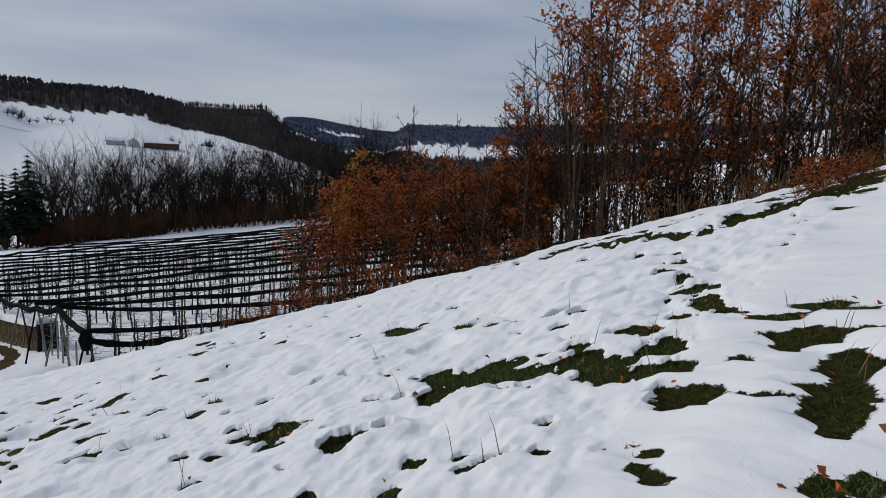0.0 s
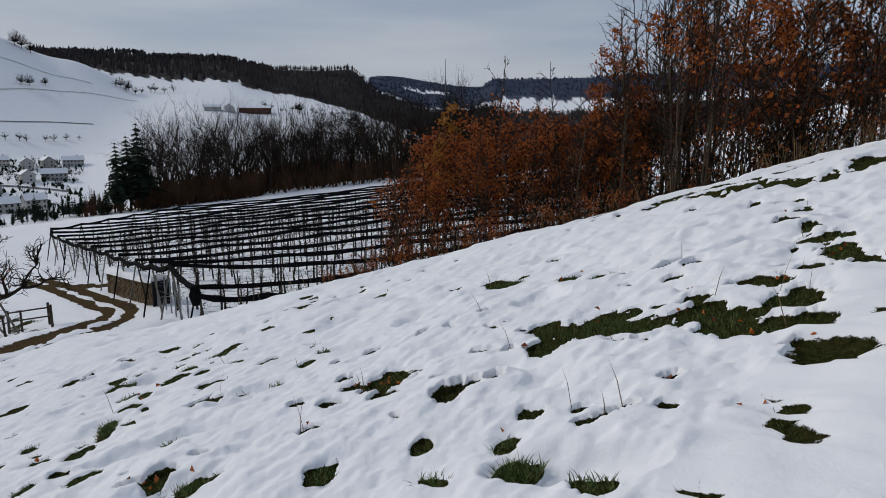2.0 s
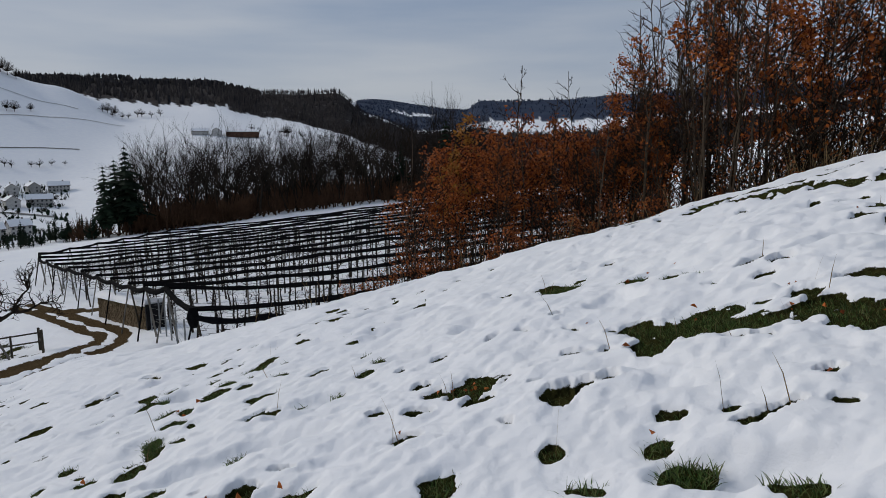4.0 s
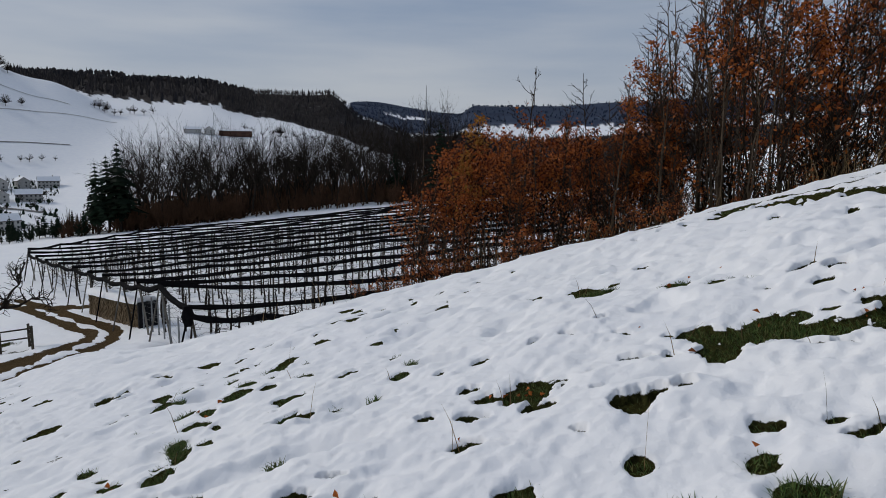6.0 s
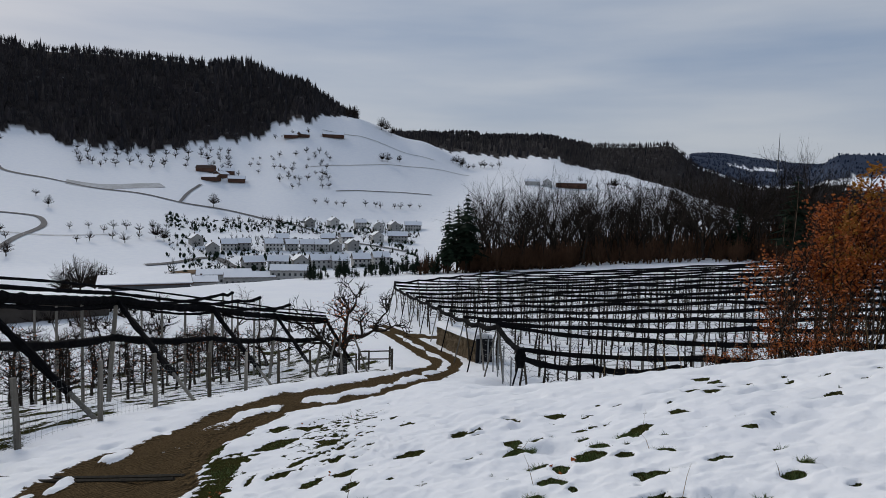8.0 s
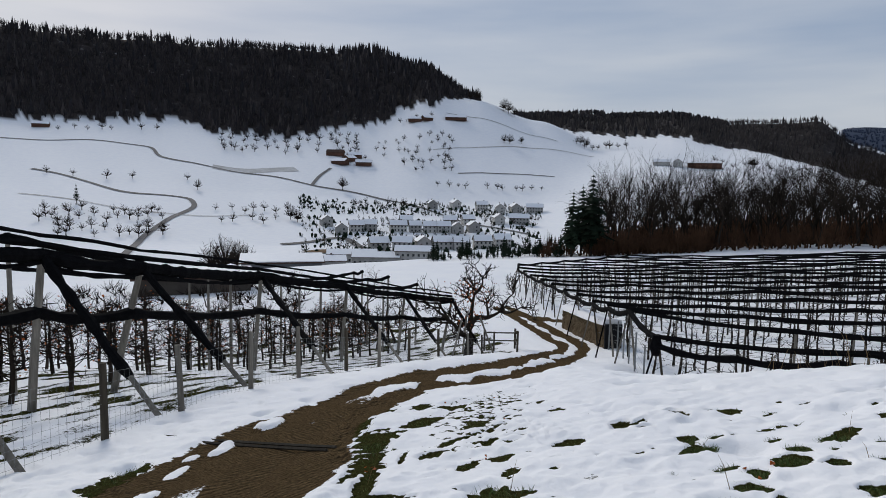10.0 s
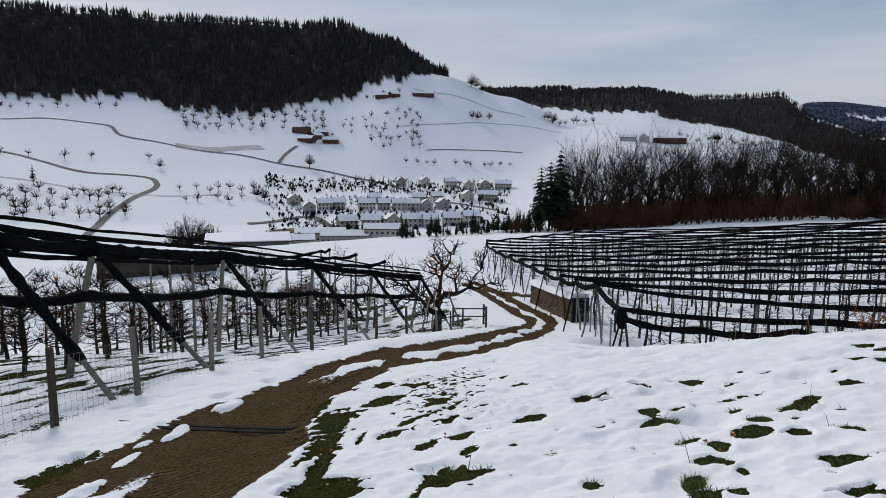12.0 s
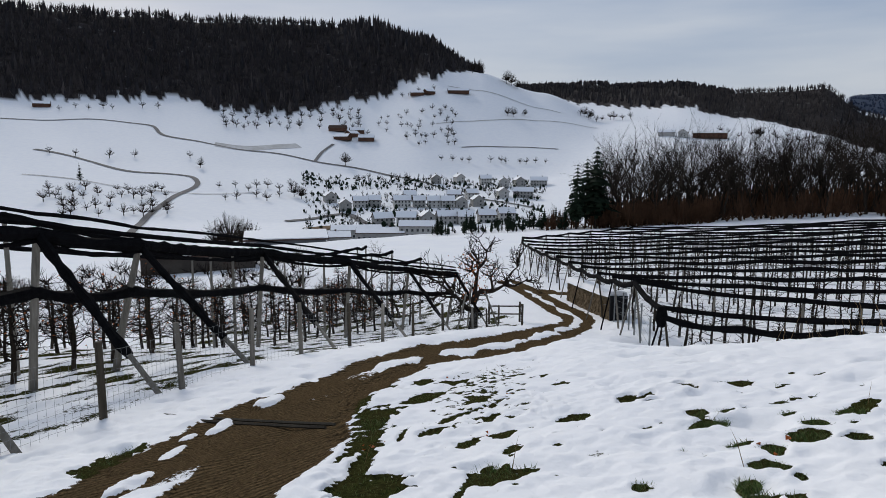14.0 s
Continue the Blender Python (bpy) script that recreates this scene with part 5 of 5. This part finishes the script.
for j, y in enumerate(rows):
    x0 = float(np.interp(y, LEFT_Y, LEFT_X))
    x1 = 11.0 if j < 12 else 4.0
    posts = np.arange(x0, x1, 7.6 if j < 9 else 9.5)
    heads = []
    for k, x in enumerate(posts):
        lean = (-0.5, 0.0) if k == 0 else (rng.uniform(-0.06, 0.06), rng.uniform(-0.05, 0.05))
        root, top = net_post(float(x), y + rng.uniform(-0.1, 0.1), TOP + rng.uniform(-0.06, 0.06), lean, 0.055, "pale post of the netted bench orchard", "posts of the bench orchard", POST if (k + j) % 3 else DARK_POST)
        heads.append(top)
    rn = thing("rolled_net", STORE, "black hail net rolled up above an orchard row", "net", "rolled nets of the bench orchard")
    sh = Shell()
    roll(sh, heads, 0.12, rng, 0.9, 0.16, 5)
    sh.make("net_roll", NET, rn)
    for lvl in (1.0, 1.9):
        wire = Shell()
        wire.tube([on_ground(float(x), y, lvl) for x in np.arange(x0, x1, 4.0)], 0.012 if j < 5 else 0.022, 3, False)
        wire.make("trellis_wire", STEEL, rn)
    # brace of the end post
    br = Shell()
    br.tube([on_ground(x0 - 1.1, y - 0.3, -0.1), heads[0]], [0.05, 0.045], 5)
    tagged(br.make("net_brace", POST if j % 2 else NET), "slanting brace at the end of an orchard row", "brace", "braces of the bench orchard")
    x = x0 + 1.0
    while x < x1:
        z = ground(x, y)
        if j < 5 and x < 2:
            near_tree.put(rng.randint(0, 3), x, y + rng.uniform(-0.15, 0.15), z, rng.uniform(0, 6), rng.uniform(0.8, 1.15))
            x += rng.uniform(1.25, 1.6)
        else:
            fv, ff = forms[rng.randint(0, 3)]
            b, s, a = len(far_trunks.v), rng.uniform(0.8, 1.15), rng.uniform(0, 6)
            c, q = math.cos(a), math.sin(a)
            far_trunks.v.extend((x + s * (v[0] * c - v[1] * q), y + s * (v[0] * q + v[1] * c), z + s * v[2]) for v in fv)
            far_trunks.f.extend(tuple(b + i for i in t) for t in ff)
            x += rng.uniform(1.3, 1.8)
tagged(far_trunks.make("orchard_trees", BARK), "rows of thin leafless fruit trees under the nets", "fruit trees", "", "stuff")
edge_net = thing("rolled_net", STORE, "thick black side net rolled along the orchard boundary", "net", "rolled nets of the bench orchard")
sh = Shell()
bound = [on_ground(float(np.interp(y, LEFT_Y, LEFT_X)) - 0.5, y, TOP - 0.15) for y in rows[:12]]
roll(sh, bound, 0.15, rng, 0.6, 0.2, 7)
sh.make("net_roll", NET, edge_net)
sh = Shell()
roll(sh, [on_ground(x, 28.1, TOP - 0.45 - 0.15 * (i % 2)) for i, x in enumerate(np.arange(-15.2, 4, 3.6))], 0.15, rng, 0.5, 0.2, 7)
sh.make("net_roll", NET, edge_net)
sh = Shell()
sh.tube([on_ground(-15.2, 28.2, TOP - 0.95), on_ground(-15.2, 28.2, TOP - 0.5), on_ground(-15.2, 28.2, TOP)], [0.16, 0.30, 0.16], 9)
sh.make("net_bundle", NET, edge_net, "bulky bundle of black net at the corner")
back_net = thing("rolled_net", STORE, "black net spread along the far orchard edge", "net", "rolled nets of the bench orchard")
sh = Shell()
roll(sh, [on_ground(float(np.interp(y, LEFT_Y, LEFT_X)) - 0.4, y, TOP) for y in rows[10:]], 0.13, rng, 0.8, 0.15, 6)
sh.make("net_roll", NET, back_net)

# slim steel fence between wood stack and orchard
steel = thing("steel_fence", STORE, "slim steel posts with thin wires at the orchard corner", "fence")
line = [(-23.6, 39.0), (-22.0, 37.2), (-20.5, 35.2), (-19.2, 33.4), (-17.9, 31.6), (-16.5, 29.8)]
for x, y in line:
    sh = Shell()
    b = on_ground(x, y)
    sh.tube([b - Vector((0, 0, 0.3)), b + Vector((0, 0, 2.15))], 0.045, 6)
    sh.make("post", STEEL, steel)
for lvl in (0.3, 0.7, 1.1, 1.5, 1.9):
    sh = Shell()
    sh.tube([on_ground(x, y, lvl) for x, y in line], 0.006, 3, False)
    sh.make("wire", STEEL, steel)

# ---------------------------------------------------------------- stack of firewood under snow
A, B = Vector((-24.05, 39.3)), Vector((-32.6, 47.0))
stack = thing("firewood_stack", STORE, "long stack of split firewood with snow on top", "wood stack")
d = (B - A).normalized()
nrm = Vector((-d.y, d.x))          # towards the orchard
if nrm.x < 0:
    nrm = -nrm
rng = random.Random(21)
logs = Shell()
long = (B - A).length
HIGH, DEEP = 1.62, 1.0
s = 0.08
while s < long:
    z = 0.0
    while z < HIGH:
        w, h = rng.uniform(0.11, 0.19), rng.uniform(0.10, 0.17)
        p = A + d * s
        out = rng.uniform(-0.07, 0.05)
        m = Matrix.Translation((p.x - nrm.x * out, p.y - nrm.y * out, ground(p.x, p.y) + z + h / 2)) @ Matrix.Rotation(math.atan2(d.y, d.x), 4, "Z") @ Matrix.Rotation(rng.uniform(-0.4, 0.4), 4, "Y")
        mid = m @ Matrix.Translation((0, -DEEP / 2 if d.cross(nrm) < 0 else DEEP / 2, 0))
        logs.box(mid, w, DEEP, h)
        z += h * 0.93
    s += 0.155
tagged(logs.make("firewood", LOGS, stack), "weathered split logs", "", "", "stuff")
end = Shell()
c = A + nrm * (DEEP / 2) - d * 0.05
end.box(Matrix.Translation((c.x, c.y, ground(c.x, c.y) + HIGH / 2)) @ Matrix.Rotation(math.atan2(d.y, d.x), 4, "Z"), 0.22, DEEP + 0.16, HIGH + 0.1)
end.make("end_tarpaulin", TARP, stack, "dark tarpaulin over the end")
cap = Shell()
n = 60
ring = []
for i in range(n + 1):
    p = A + d * (long * i / n)
    g = ground(p.x, p.y) + HIGH
    hump = 0.42 + rng.uniform(-0.05, 0.06)
    q = [p - nrm * (0.16 + rng.uniform(-0.05, 0.05)), p - nrm * 0.05, p + nrm * DEEP * 0.5, p + nrm * (DEEP + 0.05), p + nrm * (DEEP + 0.14)]
    ring.append([(q[k].x, q[k].y, g + (-0.02, hump * 0.8, hump, hump * 0.8, -0.02)[k]) for k in range(5)])
for r in ring:
    cap.v.extend(Vector(v) for v in r)
for i in range(n):
    for k in range(4):
        a = i * 5 + k
        cap.f.append((a, a + 1, a + 6, a + 5))
cap.f.append((0, 1, 2, 3, 4))
cap.make("snow_cap", SNOW, stack, "snow lying on the stack", True)

# ---------------------------------------------------------------- drain across the lane
drain = thing("drain_channel", STORE, "dark steel drain channel across the muddy lane", "drain")
p0, p1 = Vector((-12.9, 5.05)), Vector((-8.7, 5.5))
for off in (-0.075, 0.075):
    sh = Shell()
    dd = (p1 - p0).normalized()
    nn = Vector((-dd.y, dd.x)) * off
    sh.tube([on_ground(p0.x + nn.x + (p1.x - p0.x) * t / 12, p0.y + nn.y + (p1.y - p0.y) * t / 12, -0.035) for t in range(13)], 0.024, 5)
    sh.make("side_rail", DARK_POST, drain)

# ---------------------------------------------------------------- old fruit trees beyond the orchard
old = bare_tree(205, 5.0, "old gnarled fruit tree with some withered leaves beside the lane", "", 5, 4, 0.62, name="old_fruit_tree", thick=0.055, bend=0.42, keep=0.56)
old.matrix_basis = Matrix.Translation(on_ground(-28.9, 30.9)) @ Matrix.Scale(1.3, 4)
lv = Shell()
g = random.Random(3)
leaf_cards(lv, [(g.uniform(-1, 1), g.uniform(-1, 1), g.uniform(2, 3.6)) for _ in range(40)], g, 0.10, 160, 0.3)
lv.make("foliage", BROWN_LEAF, old)
for i, (dx, dy) in enumerate(((1.0, 0.5), (-0.9, 0.7), (0.2, -1.2))):
    sh = Shell()
    sh.tube([(dx * 1.3, dy * 1.3, -0.2), (dx * 0.5, dy * 0.5, 2.0)], 0.045, 5)
    sh.make("support_stake", POST, old)
bushy = Stock([bare_tree(210 + i, 5.0, "bushy leafless fruit tree beyond the orchard", "trees below the orchard", 4, 4, 0.6, trunk_mat=BARK, twig_mat=RED_TWIG if i else TWIG, name="bushy_tree", thick=0.03, bend=0.4, keep=0.45) for i in range(2)])
for i, (x, y, s) in enumerate(((-40.5, 35.0, 0.95), (-45.0, 36.0, 1.0), (-48, 42, 0.8), (-58, 46, 1.0), (-62, 30, 1.1), (-70, 38, 1.0))):
    bushy.put(i, x, y, ground(x, y), i * 2.0, s)

# ---------------------------------------------------------------- hedge of saplings along the crest
def sapling(seed, h, leaves, label, name, leaf_mat, low=0.25, stems=1, limbs=14, reach=0.2, spread=0.5, rise=1.0, clump=0.06, size=0.07):
    """A young tree: wavering stems, forking side limbs, withered leaves held in clumps on some of them."""
    rng = random.Random(seed)
    st, tw, tips = Shell(), Shell(), []
    for s in range(stems):
        hh = h * (1 if s == 0 else rng.uniform(0.6, 0.95))
        a = rng.uniform(0, 6.28)
        lean = Vector((math.cos(a), math.sin(a), 0)) * spread * (0.25 if s == 0 else rng.uniform(0.4, 1.0))
        n, sway = 9, Vector((0, 0, 0))
        pts = [Vector((lean.x * 0.15, lean.y * 0.15, -0.25))]
        for i in range(n):
            f = (i + 1) / n
            sway += Vector((rng.gauss(0, 0.035), rng.gauss(0, 0.035), 0))
            pts.append(Vector((lean.x * f ** 1.3, lean.y * f ** 1.3, hh * f)) + sway)
        r0 = 0.0042 * hh * rng.uniform(0.7, 1.25)
        st.tube(pts, [r0 * (1 - 0.9 * i / n) + 0.003 for i in range(n + 1)], 5, False)
        for k in range(limbs):
            f = low + (0.97 - low) * (k + rng.random()) / limbs
            i = min(int(f * n), n - 1)
            p = pts[i].lerp(pts[i + 1], f * n - i)
            b = rng.uniform(0, 6.28)
            L = hh * reach * (1.25 - f) * rng.uniform(0.5, 1.5)
            q, dd = [p], Vector((math.cos(b), math.sin(b), rise * rng.uniform(0.4, 1.4)))
            for _ in range(4):
                dd = dd.normalized() + Vector((rng.uniform(-0.35, 0.35), rng.uniform(-0.35, 0.35), rng.uniform(-0.2, 0.35)))
                q.append(q[-1] + dd.normalized() * L / 4)
            tw.tube(q, [0.013, 0.010, 0.008, 0.006, 0.003], 3, False)
            held = rng.random() < 0.6
            for _ in range(5):
                s0 = q[rng.randint(1, 4)]
                e = s0 + (dd.normalized() + Vector((rng.uniform(-1, 1), rng.uniform(-1, 1), rng.uniform(-0.5, 0.9)))) * L * rng.uniform(0.12, 0.34)
                tw.tube([s0, s0.lerp(e, 0.5) + Vector((rng.uniform(-0.03, 0.03), rng.uniform(-0.03, 0.03), 0.01)), e], [0.006, 0.005, 0.002], 3, False)
                if held:
                    tips += [s0.lerp(e, 0.5), e]
    root = thing(name, STORE, label, "sapling", "hedge on the crest")
    st.make("stem", STEM, root)
    tagged(tw.make("branchwork", STEM_TWIG, root), kind="stuff" if stems > 3 else "")
    if leaves:
        lv = Shell()
        leaf_cards(lv, tips, rng, size, leaves, clump)
        lv.make("foliage", leaf_mat, root)
    return root


BEECH = "young beech sapling with withered rust-brown leaves"
WHIP = "tall leafless grey-stemmed sapling on the snowy crest"
beech = Stock([sapling(300 + i, 4.6, 880, BEECH, "beech_sapling", BROWN_LEAF, 0.5, 2, 15, 0.26, 0.8, 0.9, 0.09) for i in range(5)])
cone = Stock([sapling(306 + i, 5.6, 1900, "cone-shaped beech thick with withered rust-brown leaves", "cone_beech", BROWN_LEAF, 0.45, 2, 22, 0.22, 0.4, 0.8, 0.08) for i in range(2)])
tallbeech = Stock([sapling(310 + i, 7.0, 1150, "tall sapling with withered rust-brown leaves in its upper crown", "tall_sapling", BROWN_LEAF, 0.42, 2, 17, 0.25, 0.9, 1.1, 0.09, 0.085) for i in range(5)])
gold = Stock([sapling(320 + i, 4.6, 1300, "young sapling with yellowish brown leaves", "golden_sapling", GOLD_LEAF, 0.5, 2, 16, 0.2) for i in range(1)])
whip = Stock([sapling(330 + i, 6.0, 0, WHIP, "bare_sapling", BROWN_LEAF, 0.35, (1, 2, 3, 2)[i], 20, 0.2, 0.9, 1.3) for i in range(4)])
thicket = Stock([sapling(340 + i, 2.4, 60, "low twiggy shrub at the foot of the hedge", "shrub", BROWN_LEAF, 0.1, 4, 8, 0.3, 1.0) for i in range(4)])
rng = random.Random(55)


def plant(stock, x, y, size, tall=1.0):
    stock.put(rng.randint(0, 9), x, y, ground(x, y), rng.uniform(0, 6.28), size, tall)


def reach_up(stock, form, x, y, crown):
    """Plant a tree whose crown ends at that level at the hedge's front line; those behind stand wider and taller."""
    deep = y / 14.0
    x, crown = x * deep, 1.3 + (crown - 1.3) * deep
    z = ground(x, y)
    k = (crown - z) / form
    plant(stock, x, y, min(k, 1.25) ** 0.7, k / min(k, 1.25) ** 0.7)


# rust-brown hedge at the low end
for i in range(34):
    x = -2.6 + 5.2 * (i + rng.random()) / 34
    reach_up(beech, 4.6, x, rng.uniform(13.6, 17.5), 1.75 * min(1.0, 0.45 + 0.55 * (x + 2.8)) + rng.uniform(-0.75, 0.0))
for x, y, c in ((-1.55, 14.6, 1.7),):
    reach_up(gold, 4.6, x, y, c)
for i in range(13):
    x = rng.uniform(-3.0, 1.0)
    reach_up(whip, 6.0, x, rng.uniform(13.0, 16.0), rng.uniform(-0.1, 1.5))
for x, y, c in ((-0.75, 14.4, 2.75), (0.1, 15.0, 2.1), (0.75, 14.2, 2.6)):
    reach_up(whip, 6.0, x, y, c)
# cone-shaped beeches, and bare stems rising towards the tall stand
for x, y, c in ((1.72, 14.0, 3.0), (1.35, 14.4, 2.2), (2.0, 14.6, 2.7), (2.3, 14.0, 2.0)):
    reach_up(cone, 5.6, x, y, c)
for i in range(30):
    x = 0.9 + 2.6 * (i + rng.random()) / 30
    reach_up(whip, 6.0, x, rng.uniform(13.0, 16.5), 2.1 + 1.25 * (x - 0.85) + rng.uniform(-1.2, 0.3))
for i in range(21):
    x = 3.0 + 7.0 * (i + rng.random()) / 21
    reach_up(tallbeech, 7.0, x, rng.uniform(12.2, 17.0), rng.uniform(4.4, 6.6) + 0.25 * (x - 3))
for i in range(12):
    x = 3.2 + 7.0 * (i + rng.random()) / 12
    reach_up(beech, 4.6, x, rng.uniform(14.5, 18.0), rng.uniform(1.2, 3.2) + 0.1 * x)
for i in range(26):
    x = 2.6 + 8.0 * (i + rng.random()) / 26
    reach_up(whip, 6.0, x, rng.uniform(12.0, 16.0), rng.uniform(3.2, 6.2) + 0.2 * (x - 3))
for i in range(46):
    plant(thicket, rng.uniform(3.0, 11.0), rng.uniform(12.6, 16.5), rng.uniform(0.9, 1.45))
for i in range(54):
    x = rng.uniform(-3.0, 10.5)
    plant(thicket, x, rng.uniform(11.8, 15.5), rng.uniform(0.5, 0.9) + 0.03 * max(0, x))

# dark brambles on the upper crest
bramble = Stock([sapling(360 + i, 1.0, 160, "low dark bramble tangle on the snowy crest", "bramble", BROWN_LEAF, 0.05, 5, 5, 0.5, 0.8) for i in range(2)])
for i in range(14):
    k = rng.random()
    plant(bramble, 4.7 + 1.5 * k + rng.uniform(-0.35, 0.35), 8.45 + 1.1 * k + rng.uniform(-0.3, 0.3), rng.uniform(0.25, 0.42), 0.6)
for i in range(22):
    plant(bramble, rng.uniform(5.2, 9.0), rng.uniform(9.8, 10.9), rng.uniform(0.35, 0.6), 0.7)
for i in range(22):
    plant(bramble, rng.uniform(-4.5, 5.0), rng.uniform(10.9, 12.0), rng.uniform(0.3, 0.5))

# ---------------------------------------------------------------- grass in the thawed places, dry stalks, fallen leaves
def blades(name, label, mat, places, h0, h1, width, seed, lean=0.6):
    g = np.random.RandomState(seed)
    n = len(places)
    a, hgt, k = g.uniform(0, 6.283, n), g.uniform(h0, h1, n), g.uniform(0.2, 1, n) * lean
    b = g.uniform(0, 6.283, n)
    root = places
    tip = root + np.stack([np.cos(a) * hgt * k, np.sin(a) * hgt * k, hgt * np.sqrt(np.maximum(0.1, 1 - 0.5 * k * k))], -1)
    mid = root * 0.45 + tip * 0.55 + np.stack([0 * a, 0 * a, hgt * 0.14], -1)
    side = np.stack([np.cos(b), np.sin(b), 0 * b], -1) * width
    v = np.stack([root - side, root + side, mid + side * 0.7, mid - side * 0.7, tip], 1).reshape(-1, 3)
    me = bpy.data.meshes.new(name)
    faces = []
    for i in range(n):
        o = 5 * i
        faces.append((o, o + 1, o + 2, o + 3))
        faces.append((o + 3, o + 2, o + 4))
    me.from_pydata(v.tolist(), [], faces)
    me.materials.append(mat)
    return tagged(new(name, me), label, "grass", "", "stuff")


g = np.random.RandomState(8)
cx, cy = g.uniform(-13, 9, 260000), g.uniform(1.2, 12.6, 260000)
lane_c, turf_c = bare(cx, cy)
keep = (turf_c > 0.6) & (lane_c < 0.3)
cx, cy = cx[keep][:34000], cy[keep][:34000]
nx, ny = g.uniform(-4.5, 4.5, 420000), g.uniform(1.3, 6.6, 420000)
lane_n, turf_n = bare(nx, ny)
keep = turf_n > 0.5
cx, cy = np.concatenate([cx, nx[keep][:60000]]), np.concatenate([cy, ny[keep][:60000]])
spots = np.stack([cx, cy, height(cx, cy) - 0.07], -1)
blades("winter_grass", "short green winter grass showing through the snow", GRASS, spots, 0.025, 0.07, 0.0030, 1, 1.35)
dry = np.stack([g.uniform(-5.5, 13, 9000), g.uniform(10.9, 13.4, 9000)], -1)
dry = dry[g.uniform(0, 1, 9000) < np.clip((dry[:, 0] - 2.5) / 12, 0.05, 0.6)]
blades("dry_grass", "tall tawny dry grass at the foot of the hedge", STRAW, np.column_stack([dry, height(dry[:, 0], dry[:, 1]) - 0.03]), 0.25, 0.75, 0.005, 2, 0.7)
few = g.randint(0, len(spots), 80)
blades("dry_stalks", "single dry stalks standing out of the snow", STRAW, spots[few], 0.12, 0.32, 0.003, 3, 0.7)
fallen = Shell()
frng = random.Random(12)
leaf_cards(fallen, [spots[i] + np.array((0, 0, 0.05)) for i in g.randint(0, len(spots), 120)], frng, 0.042, 220, 0.04)
tagged(fallen.make("fallen_leaves", BROWN_LEAF), "fallen rust-brown leaves on the thawed turf", "leaves", "", "stuff")
